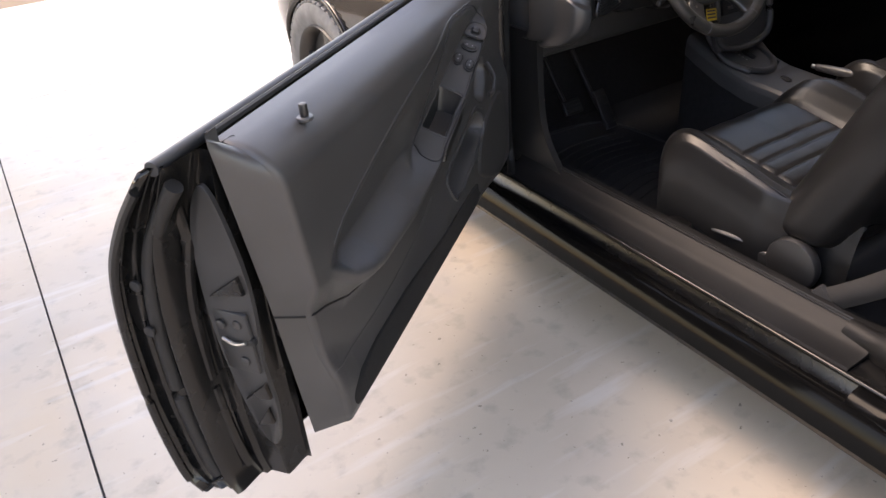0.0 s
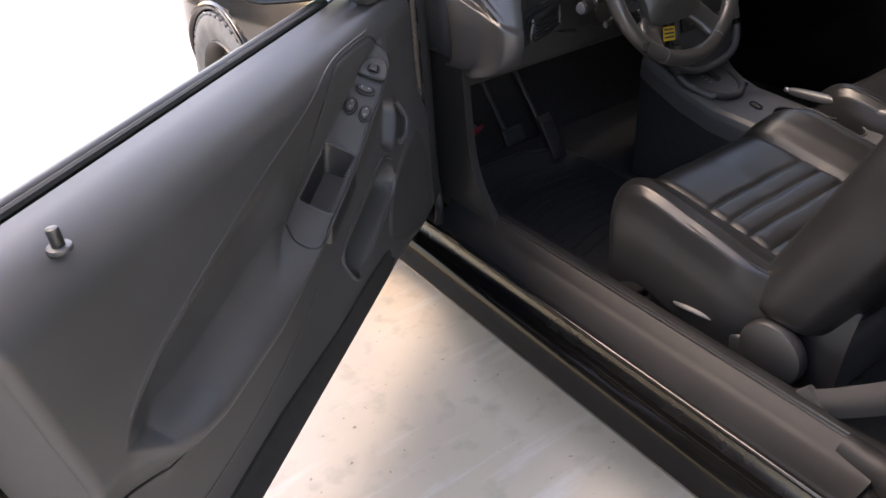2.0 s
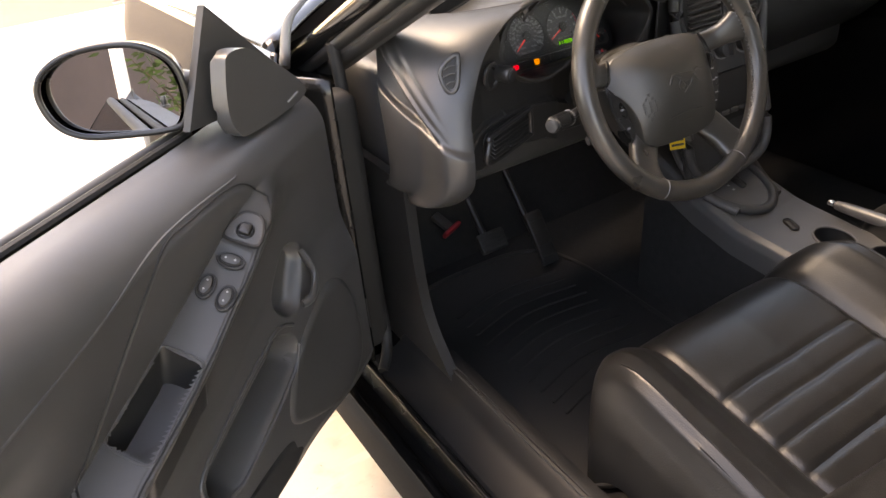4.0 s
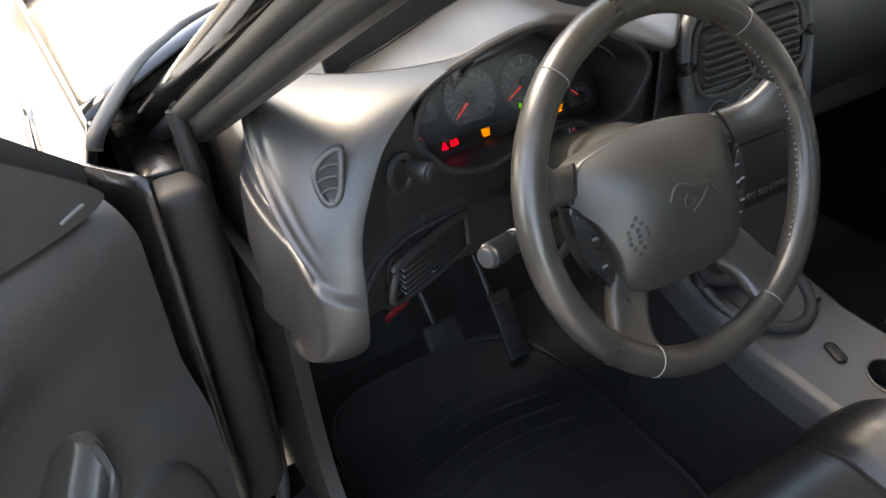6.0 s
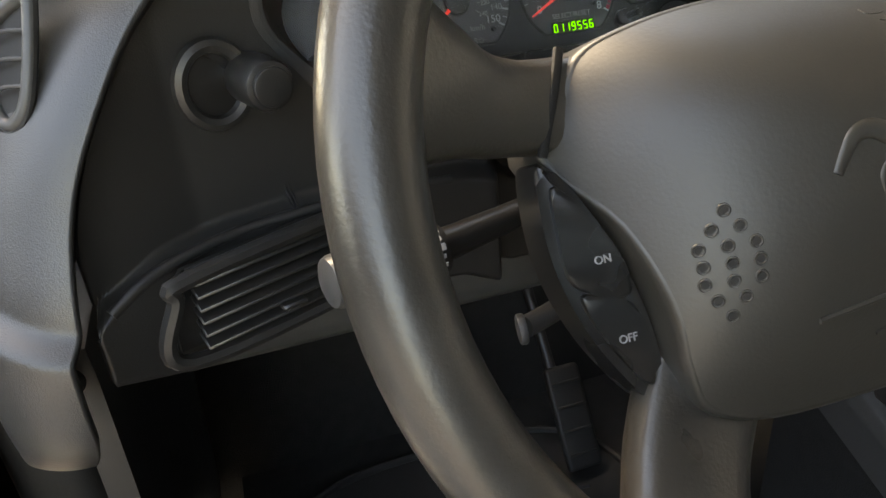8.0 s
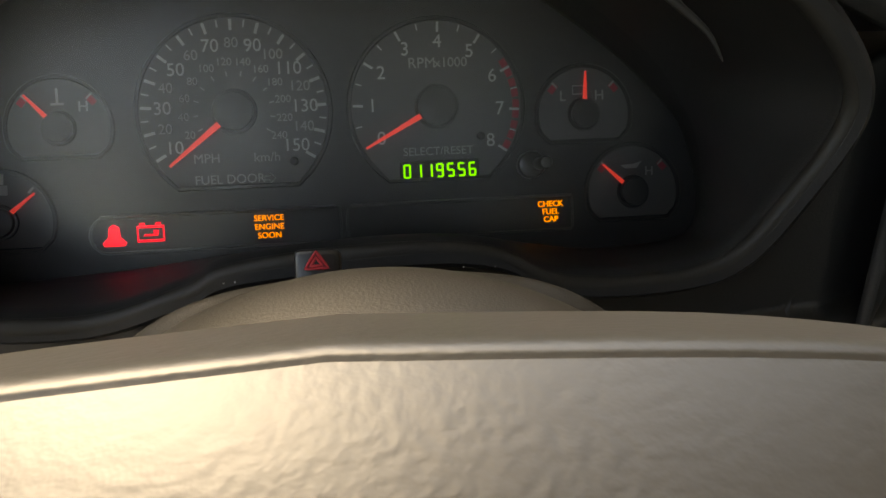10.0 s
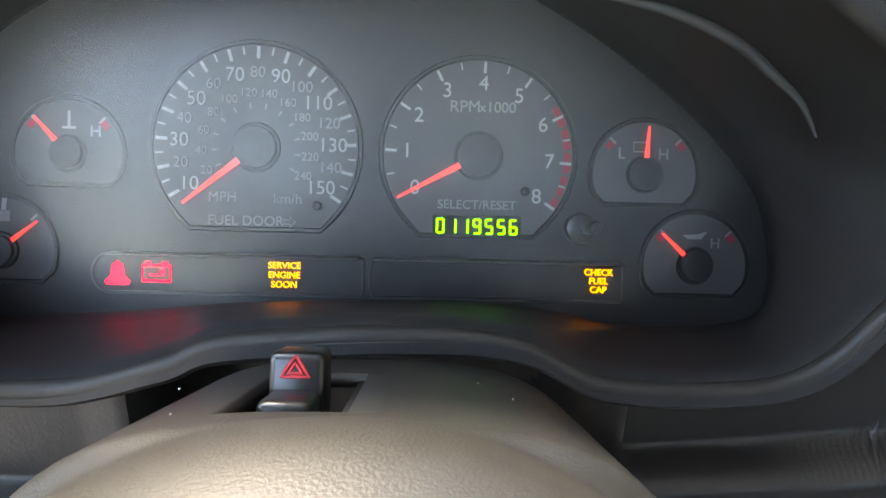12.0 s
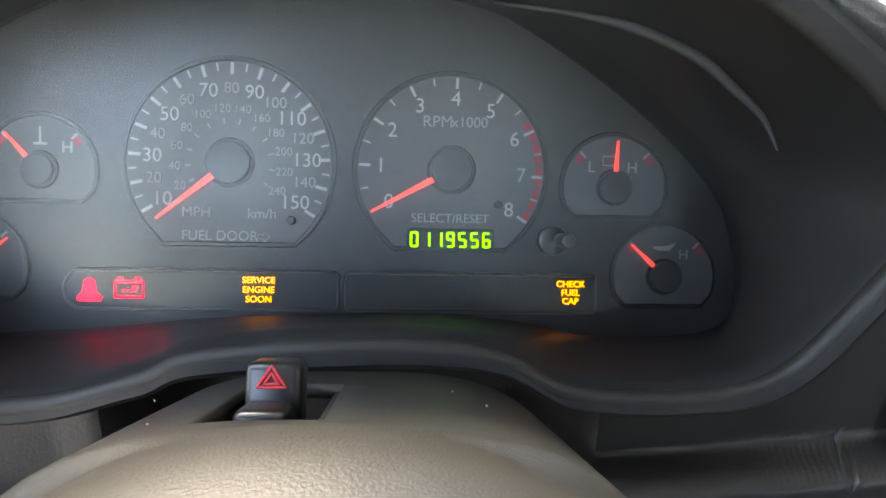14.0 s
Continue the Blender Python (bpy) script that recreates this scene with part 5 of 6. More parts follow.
    part("defroster_seam_shade", tube(seam, 0.0026, 6, closed=True), RUBBER, dash)

    # hood cavity from its opening back to the instruments
    op = spline(OPENING, 240, closed=True)
    plate = [(p.x - 0.367, 0.868 + 0.94 * p.y) for p in spline([(x, y, 0) for x, y in PLATE], 200, closed=True)]
    polar = sorted((math.atan2(z - 0.89, x + 0.367), math.hypot(x + 0.367, z - 0.89)) for x, z in plate)
    polar = [(a - 2 * math.pi, r) for a, r in polar[-4:]] + polar + [(a + 2 * math.pi, r) for a, r in polar[:4]]
    def cavity(u, v):
        p = op[int(round(u * 240)) % 240]
        a = math.atan2(p.z - 0.89, p.x + 0.367)
        r = curve([q[0] for q in polar], [q[1] for q in polar], a)
        q = Vector((-0.367 + r * math.cos(a), 0, 0.89 + r * math.sin(a)))
        q.y = 0.364 * (q.z - 0.868) + 0.001
        if v < 0.25:
            w = v / 0.25
            c = Vector((-0.367, 0, 0.90))
            o = Vector((p.x - c.x, 0, p.z - c.z)).normalized()
            ang = math.pi * w
            soft_ = step(-0.53, -0.47, p.x)
            return p + o * (0.0045 * (1 + math.cos(ang)) / 2) + Vector((0, 0.004 - 0.006 * soft_ * math.sin(ang), 0))
        w = (v - 0.25) / 0.75
        return p.lerp(q, w) + Vector((0, 0.004 * (1 - w), 0))
    shell(part("binnacle_hood", grid(240, 36, cavity, wrap_u=True), HOOD, dash, "satin black instrument hood"), 0.003, 1.0)

    lip = op[:next(i for i, p in enumerate(op) if p.z > 0.95 and p.x < -0.29)]
    part("hood_lip", tube([p + Vector((0, -0.0015, 0)) for p in lip], [min(0.0030, 0.0006 + 0.00012 * i) for i in range(len(lip))], 10, up=(0, 1, 0)), HOOD_LIP, dash, "satin charcoal lip round the hood opening")

    # dark fascia left of and below the instruments
    def fascia_y(x):
        return curve((-0.66, -0.648, -0.597, -0.554, -0.51, -0.44, -0.20, -0.11), (-0.165, -0.158, -0.128, -0.116, -0.106, -0.098, -0.094, -0.060), x)
    low = sorted((p.x, p.z) for p in op if p.z < 0.895 and p.x > -0.526)
    low_x, low_z = [p[0] for p in low], [p[1] for p in low]

    def fascia(u, v):
        x = -0.650 + 0.54 * u
        zt = lip_line(max(x, -0.652))[1] - 0.001
        if x > -0.551:
            zt = curve((-0.551, -0.546, -0.526), (lip_line(-0.551)[1] - 0.001, 0.905, low_z[0]), x)
        if x > -0.526:
            zt = curve(low_x + [-0.20, -0.17, -0.11], low_z + [0.905, 0.915, 0.92], x)
        zt -= 0.0025
        zt -= 0.021 * step(-0.428, -0.408, x) * step(-0.284, -0.302, x)
        zb = curve((-0.65, -0.62, -0.53, -0.45, -0.40, -0.11), (0.735, 0.722, 0.724, 0.715, 0.69, 0.675), x)
        z = zb + (zt - zb) * v
        # the vent panel stands proud under a curved shoulder
        zs = curve((-0.66, -0.645, -0.621, -0.583, -0.542, -0.498, -0.445, -0.42, -0.40, -0.36, -0.30, -0.11), (0.775, 0.788, 0.799, 0.803, 0.803, 0.802, 0.797, 0.790, 0.77, 0.755, 0.808, 0.822), x)
        y = fascia_y(x) + 0.004 - 0.014 * step(0.004, -0.004, z - zs) + 0.05 * step(zb + 0.02, zb, z) ** 2
        arch = step(-0.428, -0.408, x) * step(-0.284, -0.302, x)
        return (x, y + 0.045 * arch, z)
    shell(part("fascia", grid(260, 180, fascia), FASCIA, dash, "satin black lower fascia"), 0.004, 1.0)

    bead = spline([(x, fascia_y(x) - 0.0075, z - 0.003) for x, z in ((-0.643, 0.789), (-0.621, 0.799), (-0.583, 0.803), (-0.542, 0.803), (-0.498, 0.802), (-0.455, 0.798))], 60)
    part("shoulder_bead", tube(bead, 0.0032, 10), FASCIA, dash)
    # slot vent in the vent panel
    c, t = Vector((-0.557, -0.144, 0.776)), Vector((0.127, 0.050, -0.004))
    axis = t.normalized()
    upv = (Vector((0, 0, 1)) - axis * axis.z).normalized()
    nrm = axis.cross(upv)
    basis = Matrix((axis, upv, -nrm)).transposed().to_4x4() if axis.cross(upv).y > 0 else Matrix((axis, upv, nrm)).transposed().to_4x4()
    slot = thing("slot_vent", "black slatted air vent in the lower dashboard", "air vent", Matrix.Translation(c) @ basis)
    slot.parent = None
    fr = [(-0.061, -0.025), (0.058, -0.022), (0.066, -0.014), (0.063, 0.020), (0.054, 0.025), (-0.052, 0.019), (-0.061, 0.010)]
    o = [Vector((x, y, 0)) for x, y in fr]
    under(slot, "vent_frame", tube(spline(o, 60, closed=True), 0.0045, 8, closed=True), FASCIA)
    under(slot, "vent_back", prism(fr, 0.003, 0, pose(0, 0, -0.014)), RUBBER)
    for k in range(6):
        under(slot, "slat", box(0.106, 0.0022, 0.012, 0.0008, 1, pose(0.001, -0.0160 + 0.0072 * k, -0.002, 28, 0, 2)), FASCIA)
    under(slot, "slat_knob", box(0.014, 0.003, 0.006, 0.001, 1, pose(-0.005, -0.012, 0.007)), FASCIA)

    # headlamp knob
    kn = thing("headlamp_knob", "round black headlamp switch knob on the fascia", "knob", pose(-0.560, fascia_y(-0.560) + 0.002, 0.875, 90, 0, 18))
    under(kn, "collar", tube([(-0.016 + 0.0165 * math.cos(a), 0.019 * math.sin(a), 0.002) for a in np.linspace(0, 2 * math.pi, 32, endpoint=False)], 0.004, 8, closed=True), FASCIA)
    under(kn, "cup", cyl(0.0155, 0.004, 32, 0.001, pose(-0.016, 0, 0.0)), GLOSS_BLACK)
    under(kn, "grip", cyl(0.0128, 0.030, 32, 0.004, pose(0.002, 0, 0.014)), FASCIA)
    under(kn, "cap", cyl(0.0095, 0.003, 28, 0.001, pose(0.002, 0, 0.030)), FASCIA)

    # corner vent on the dash end
    pc = pod_at(0.899, math.asin(0.50)) + Vector((0.002, -0.007, 0.001))
    ev = thing("corner_vent", "rounded triangular side air vent with curved slats", "air vent", Matrix.Translation(pc + Vector((0.0, -0.004, 0))) @ pose(0, 0, 0, 68, 0, -36))
    tri = spline([(0.0105, 0.027, 0), (0.0130, 0.018, 0), (0.0105, -0.014, 0), (0.003, -0.026, 0), (-0.006, -0.022, 0), (-0.0135, -0.004, 0), (-0.0125, 0.009, 0), (-0.002, 0.021, 0)], 64, closed=True)
    under(ev, "vent_rim", tube(tri, 0.0034, 12, closed=True), TRIM, "satin grey vent rim")
    under(ev, "vent_gap", tube([p * 1.13 for p in tri], 0.002, 8, closed=True), RUBBER)
    under(ev, "vent_back", prism([(p.x, p.y) for p in tri], 0.002, 0, pose(0, 0, -0.002)), RUBBER)
    for k in range(3):
        y = 0.012 - 0.0115 * k
        w = (0.010, 0.012, 0.009)[k]
        under(ev, "slat", tube(spline([(-w + 0.001, y - 0.005, 0.002), (0, y, 0.0035), (0.011, y + 0.001, 0.002)], 10), 0.0010, 8), TRIM)
    # right flank of the hood to the centre stack, passenger side
    flank = grid(20, 30, lambda u, v: (-0.19 + 0.085 * u, -0.098 + 0.045 * u + 0.012 * math.sin(math.pi * u), 0.65 + (0.265 + 0.005 * u) * v))
    shell(part("hood_flank", flank, VINYL_TOP, dash), 0.004)
    pas = grid(40, 24, lambda u, v: (0.10 + 0.62 * u, -0.046 + 0.026 * u - 0.05 * math.sin(math.pi * v) + 0.16 * (1 - v) ** 2, 0.60 + 0.325 * v - 0.02 * u * v))
    shell(part("passenger_dash", pas, VINYL_TOP, dash), 0.006)
    part("dash_core", span((-0.68, 0.06, 0.58), (0.70, 0.30, 0.86), 0.03, 3), VINYL, dash)


dashboard()


def centre_stack():
    cs = thing("control_stack", "charcoal centre control stack with vents and heater knobs", "control panel", pose(0.0, -0.076, 0.868, -14, 0, 0) @ pose(0, 0, -0.862))
    under(cs, "stack_panel", box(0.225, 0.03, 0.42, 0.012, 3, pose(0, 0.012, 0.73)), PLASTIC)
    under(cs, "stack_surround", tube(spline([(-0.108, -0.006, 0.92), (0.108, -0.006, 0.92), (0.112, -0.006, 0.72), (0.10, -0.006, 0.54), (-0.10, -0.006, 0.54), (-0.112, -0.006, 0.72)], 72, closed=True), 0.010, 10, closed=True), TRIM)
    for x in (-0.052, 0.052):
        vent = under(cs, "vent", box(0.098, 0.012, 0.082, 0.008, 3, pose(x, -0.004, 0.862)), RUBBER, "black slatted air vent")
        under(vent, "vent_rim", tube(spline([(x - 0.05, -0.011, 0.82), (x - 0.046, -0.011, 0.905), (x + 0.046, -0.011, 0.905), (x + 0.05, -0.011, 0.82)], 40, closed=True), 0.0035, 8, closed=True), TRIM)
        for k in range(7):
            under(vent, "slat", box(0.086, 0.012, 0.003, 0.001, 1, pose(x, -0.012, 0.830 + 0.0105 * k, 24, 0, 0)), TRIM)
    for k in range(3):
        x = -0.062 + 0.062 * k
        knob = under(cs, "heater_knob", cyl(0.021, 0.022, 32, 0.003, pose(x, -0.012, 0.775, 90, 0, 0)), PLASTIC)
        under(knob, "ring", tube([(x + 0.024 * math.cos(a), -0.004, 0.775 + 0.024 * math.sin(a)) for a in np.linspace(0, 2 * math.pi, 32, endpoint=False)], 0.0016, 6, closed=True), GREY_INK)
        under(knob, "grip", box(0.007, 0.012, 0.036, 0.002, 2, pose(x, -0.026, 0.775, 0, 20 - 25 * k, 0)), PLASTIC)
    radio = under(cs, "radio", box(0.19, 0.012, 0.10, 0.004, 2, pose(0, -0.005, 0.675)), RUBBER, "black radio")
    for k in range(6):
        under(radio, "button", box(0.022, 0.005, 0.010, 0.002, 1, pose(-0.065 + 0.026 * k, -0.013, 0.645)), PLASTIC)


centre_stack()

# ---- instruments ----
CLUSTER = pose(-0.367, 0.0, 0.868, 70, 0, 0)
cluster = thing("instrument_cluster", "dark instrument cluster with six dials and lit warning lamps", "instrument cluster", CLUSTER)


def instruments():
    k = cluster
    RING = mat("dial_recess", 0.010, 0.5)
    o = spline([(x, y, 0) for x, y in PLATE], 100, closed=True)
    under(k, "face_plate", prism([(p.x, p.y) for p in o], 0.004, 0.0, pose(0, 0, -0.004)), mat("cluster_plate", 0.020, 0.55, vary=0.1, bump=0.1, grain=1500), "matt black plate")
    under(k, "back_plate", box(0.42, 0.24, 0.006, 0, 1, pose(0, 0.02, -0.018)), RUBBER)

    def dial(cx, cy, r, cut, name):
        """A round face with a flat foot cut at cut below the centre."""
        a0 = math.asin(min(1, cut / r))
        arc = [(cx + r * math.cos(a), cy + r * math.sin(a)) for a in np.linspace(-a0, math.pi + a0, 56)]
        foot = [(cx + (r * math.cos(a0) - 0.004) * s, cy - cut - 0.004) for s in (-1, 1)]
        ob = under(k, name, prism(arc + foot, 0.0012, 0.0004, pose(0, 0, 0)), FACE, "dark grey dial face")
        # The face stands proud; a dark ring stands in for its shaded, sunk edge.
        line = [Vector((x, y, 0.0009)) for x, y in arc + foot]
        under(ob, "dial_edge_shade", tube(line, 0.0011, 6, closed=True), RING)
        return ob

    def ticks(ob, cx, cy, r1, r0, angles, w, material=WHITE_INK):
        for a in angles:
            a = radians(a)
            rm = (r1 + r0) / 2
            under(ob, "tick", box(r1 - r0, w, 0.0003, 0, 1, pose(cx + rm * math.cos(a), cy + rm * math.sin(a), 0.0014, 0, 0, math.degrees(a))), material, smooth=False)

    def needle(ob, cx, cy, r0, r1, deg, w=0.0018):
        a = radians(deg)
        bm = prism([(r0, -w / 2), (r1, -w / 5), (r1, w / 5), (r0, w / 2)], 0.0008, 0, pose(cx, cy, 0.0022, 0, 0, deg))
        under(ob, "needle", bm, NEEDLE, "red needle")

    def hub(ob, cx, cy, r):
        under(ob, "hub", cyl(r, 0.003, 40, 0.0006, pose(cx, cy, 0.0032)), mat("hub_cap", 0.028, 0.5) if "hub_cap" not in bpy.data.materials else bpy.data.materials["hub_cap"])
        under(ob, "hub_ring", tube([(cx + r * 1.08 * math.cos(a), cy + r * 1.08 * math.sin(a), 0.0016) for a in np.linspace(0, 2 * math.pi, 40, endpoint=False)], 0.0009, 6, closed=True), RING)

    # speedometer
    cx, cy = -0.041, 0.0063
    sp = dial(cx, cy, 0.0388, 0.0265, "speedometer")
    mph = lambda v: 210.4 - 1.731 * (v - 10)
    ticks(sp, cx, cy, 0.0372, 0.0328, [mph(v) for v in range(10, 151, 10)], 0.0012)
    ticks(sp, cx, cy, 0.0372, 0.0343, [mph(v) for v in range(15, 150, 10)], 0.0006)
    for v in range(10, 151, 10):
        a = radians(mph(v))
        big = v in (10, 30, 50, 70, 90, 110, 130, 150)
        text(sp, str(v), 0.0073 if big else 0.0058, cx + 0.0285 * math.cos(a), cy + 0.0285 * math.sin(a) * (0.97), 0.0014, WHITE_INK if big else GREY_INK, "numeral")
    for v in range(20, 241, 20):
        a = radians(mph(v / 1.609))
        text(sp, str(v), 0.0044, cx + 0.0203 * math.cos(a), cy + 0.0203 * math.sin(a), 0.0014, GREY_INK, "numeral")
    ticks(sp, cx, cy, 0.0166, 0.0145, [mph(v / 1.609) for v in range(20, 241, 20)], 0.0005, GREY_INK)
    text(sp, "MPH", 0.0054, cx - 0.0122, cy - 0.0188, 0.0014, GREY_INK)
    text(sp, "km/h", 0.0054, cx + 0.0120, cy - 0.0190, 0.0014, GREY_INK)
    text(sp, "FUEL DOOR", 0.0052, cx - 0.0035, cy - 0.0275, 0.0014, GREY_INK)
    under(sp, "arrow", tube([(cx + 0.0105, cy - 0.0267, 0.0014), (cx + 0.0128, cy - 0.0267, 0.0014), (cx + 0.0128, cy - 0.0254, 0.0014), (cx + 0.0150, cy - 0.0275, 0.0014), (cx + 0.0128, cy - 0.0296, 0.0014), (cx + 0.0128, cy - 0.0283, 0.0014), (cx + 0.0105, cy - 0.0283, 0.0014)], 0.00022, 4, closed=True), GREY_INK)
    needle(sp, cx, cy, 0.008, 0.0342, 218.5, 0.0026)
    hub(sp, cx, cy, 0.0078)

    # rev counter
    cx, cy = 0.042, 0.0054
    ta = dial(cx, cy, 0.0365, 0.0262, "rev_counter")
    rpm = lambda v: 208 - 30.25 * v
    ticks(ta, cx, cy, 0.0350, 0.0308, [rpm(v) for v in range(1, 9)], 0.0010)
    ticks(ta, cx, cy, 0.0350, 0.0323, [rpm(v + 0.5) for v in range(8)], 0.0005)
    for v in range(9):
        a = radians(rpm(v))
        text(ta, str(v), 0.0078, cx + 0.0268 * math.cos(a), cy + 0.0268 * math.sin(a), 0.0014, WHITE_INK, "numeral")
    for j in range(9):
        v = 5.75 + 0.25 * j
        a0, a1 = radians(rpm(v + 0.02)), radians(rpm(v + 0.21))
        arc = [(cx + r * math.cos(a), cy + r * math.sin(a)) for r, ends in ((0.0350, (a0, a1)), (0.0322, (a1, a0))) for a in np.linspace(*ends, 5)]
        under(ta, "red_zone", prism(arc, 0.00025, 0, pose(0, 0, 0.0012)), mat("red_zone", (0.32, 0.03, 0.05), 0.6) if "red_zone" not in bpy.data.materials else bpy.data.materials["red_zone"], smooth=False)
    text(ta, "RPM", 0.0062, cx - 0.0055, cy + 0.0180, 0.0014, GREY_INK)
    text(ta, "x1000", 0.0056, cx + 0.0067, cy + 0.0180, 0.0014, GREY_INK)
    text(ta, "SELECT/RESET", 0.0048, cx - 0.0002, cy - 0.0186, 0.0014, GREY_INK)
    needle(ta, cx, cy, 0.008, 0.0345, 208.5, 0.0024)
    hub(ta, cx, cy, 0.0078)
    # lit digits of the odometer, as seven-segment strokes
    seg = {"0": "abcdef", "1": "bc", "5": "acdfg", "6": "acdefg", "9": "abcdfg"}
    place = {"a": (0, 1, 0), "b": (1, 0.5, 1), "c": (1, -0.5, 1), "d": (0, -1, 0), "e": (-1, -0.5, 1), "f": (-1, 0.5, 1), "g": (0, 0, 0)}
    display = under(k, "odometer", box(0.0335, 0.0085, 0.0008, 0.0003, 1, pose(cx, -0.0212, 0.0012)), RUBBER, "green lit odometer display")
    for i, ch in enumerate("0119556"):
        x0 = cx - 0.0138 + 0.0046 * i
        for s in seg[ch]:
            dx, dy, up = place[s]
            sx, sy = (0.0008, 0.0026) if up else (0.0022, 0.0008)
            under(display, "digit_bar", box(sx, sy, 0.0003, 0, 1, pose(x0 + 0.0012 * dx, -0.0212 + 0.0026 * dy, 0.0018)), GLOW_GREEN, smooth=False)

    # four small gauges
    def small(cx, cy, deg, name, marks):
        g = dial(cx, cy, 0.0205, 0.0075, name)
        hub(g, cx, cy, 0.0058)
        needle(g, cx, cy, 0.0062, 0.0180, deg, 0.0018)
        ticks(g, cx, cy, 0.0190, 0.0160, (45, 135), 0.0008, GREY_INK)
        for a in (40, 140) if marks != "fuel" else (150,):
            a = radians(a)
            under(g, "red_mark", box(0.0042, 0.0026, 0.0003, 0, 1, pose(cx + 0.0172 * math.cos(a), cy + 0.0172 * math.sin(a), 0.0013, 0, 0, math.degrees(a) - 90)), bpy.data.materials["red_zone"], smooth=False)
        return g
    g1 = small(-0.110, 0.0022, 132, "temperature_gauge", "")
    text(g1, "H", 0.0060, -0.1000, 0.0104, 0.0014, GREY_INK)
    under(g1, "pictogram", box(0.0009, 0.006, 0.0003, 0, 1, pose(-0.1098, 0.0150, 0.0014)), GREY_INK)
    under(g1, "pictogram", box(0.005, 0.0009, 0.0003, 0, 1, pose(-0.1098, 0.0118, 0.0014)), GREY_INK)
    g2 = small(-0.135, -0.0342, 38, "fuel_gauge", "fuel")
    under(g2, "pictogram", box(0.0040, 0.0040, 0.0003, 0, 1, pose(-0.1335, -0.0215, 0.0014)), GREY_INK)
    ticks(g2, -0.135, -0.0342, 0.0195, 0.0150, (85,), 0.0016)
    g3 = small(0.105, 0.0, 87, "voltmeter", "")
    text(g3, "L", 0.0060, 0.0960, 0.0076, 0.0014, GREY_INK)
    text(g3, "H", 0.0060, 0.1120, 0.0076, 0.0014, GREY_INK)
    under(g3, "pictogram", tube([(0.1005, 0.0085, 0.0014), (0.1055, 0.0085, 0.0014), (0.1055, 0.0120, 0.0014), (0.1005, 0.0120, 0.0014)], 0.0003, 4, closed=True), GREY_INK)
    g4 = small(0.1255, -0.0342, 137, "oil_gauge", "")
    text(g4, "H", 0.0056, 0.1330, -0.0256, 0.0014, GREY_INK)
    under(g4, "pictogram", prism([(0.1205, -0.0225), (0.1225, -0.0240), (0.1275, -0.0240), (0.1300, -0.0210), (0.1260, -0.0222)], 0.0003, 0, pose(0, 0, 0.0013)), GREY_INK)
    # warning lamp strips
    RIM = mat("strip_rim", 0.035, 0.4, vary=0.1)
    for x0, x1, r0 in ((-0.1015, -0.0004, 0.0068), (0.0022, 0.0985, 0.0015)):
        arc = [(x0 + r0 - r0 * math.cos(a), -0.0417 + 0.0072 * math.sin(a)) for a in np.linspace(-math.pi / 2, math.pi / 2, 13)]
        line = [Vector((x, y, 0.0004)) for x, y in arc + [(x1 - 0.001, -0.0343), (x1, -0.0353), (x1, -0.0475), (x1 - 0.001, -0.0487)]]
        st = under(k, "lamp_strip", prism([(p.x, p.y) for p in line][::-1], 0.0006, 0, pose(0, 0, 0)), RING)
        under(st, "strip_rim", tube(line, 0.0007, 6, closed=True), RIM)
        under(st, "strip_ledge", span((x0 + r0, -0.0345, 0.0), (x1 - 0.002, -0.0335, 0.009), 0.0004, 1), VINYL)
    belt = [(-0.0920, -0.0372), (-0.0900, -0.0385), (-0.0895, -0.0425), (-0.0872, -0.0448), (-0.0880, -0.0462), (-0.0960, -0.0462), (-0.0968, -0.0448), (-0.0945, -0.0425), (-0.0940, -0.0385)]
    under(k, "belt_lamp", prism(belt, 0.0003, 0, pose(0, 0, 0.0010)), GLOW_RED, "lit red seat belt lamp", False)
    under(k, "battery_lamp", tube([(-0.0828, -0.0388, 0.001), (-0.0725, -0.0388, 0.001), (-0.0725, -0.0445, 0.001), (-0.0828, -0.0445, 0.001)], 0.0006, 6, closed=True), GLOW_RED, "lit red battery lamp")
    under(k, "battery_lamp", join(box(0.0022, 0.0010, 0.0003, 0, 1, pose(-0.0808, -0.0376, 0.001)), box(0.0022, 0.0010, 0.0003, 0, 1, pose(-0.0745, -0.0376, 0.001)), box(0.0055, 0.0008, 0.0003, 0, 1, pose(-0.0776, -0.0422, 0.001)), box(0.002, 0.0016, 0.0003, 0, 1, pose(-0.0755, -0.0410, 0.001))), GLOW_RED, "", False)
    for x, words, dy in ((-0.030, ("SERVICE", "ENGINE", "SOON"), 0.0036), (0.089, ("CHECK", "FUEL", "CAP"), 0.0033)):
        for j, w in enumerate(words):
            text(k, w, 0.0034, x, -0.0377 - dy * j, 0.0010, GLOW_AMBER, "lit_word")
    # clear cover in front of the dials
    lens = under(k, "lens", grid(24, 12, lambda u, v: (-0.165 + 0.315 * u, -0.058 + 0.13 * v, 0.016 + 0.012 * v + 0.010 * math.sin(math.pi * u))), glass("clear_cover", (0.97, 0.97, 0.97), 0.32, 1.53), "clear plastic cover")
    lens.visible_shadow = False
    # Added bead that traces a bright reflected arc at the upper right.
    bead = [CLUSTER.inverted() @ Vector(p) for p in spline([(-0.322, -0.080, 0.9385), (-0.299, -0.075, 0.936), (-0.282, -0.075, 0.9325), (-0.266, -0.075, 0.926), (-0.256, -0.075, 0.919), (-0.246, -0.075, 0.911), (-0.240, -0.075, 0.902)], 40)]
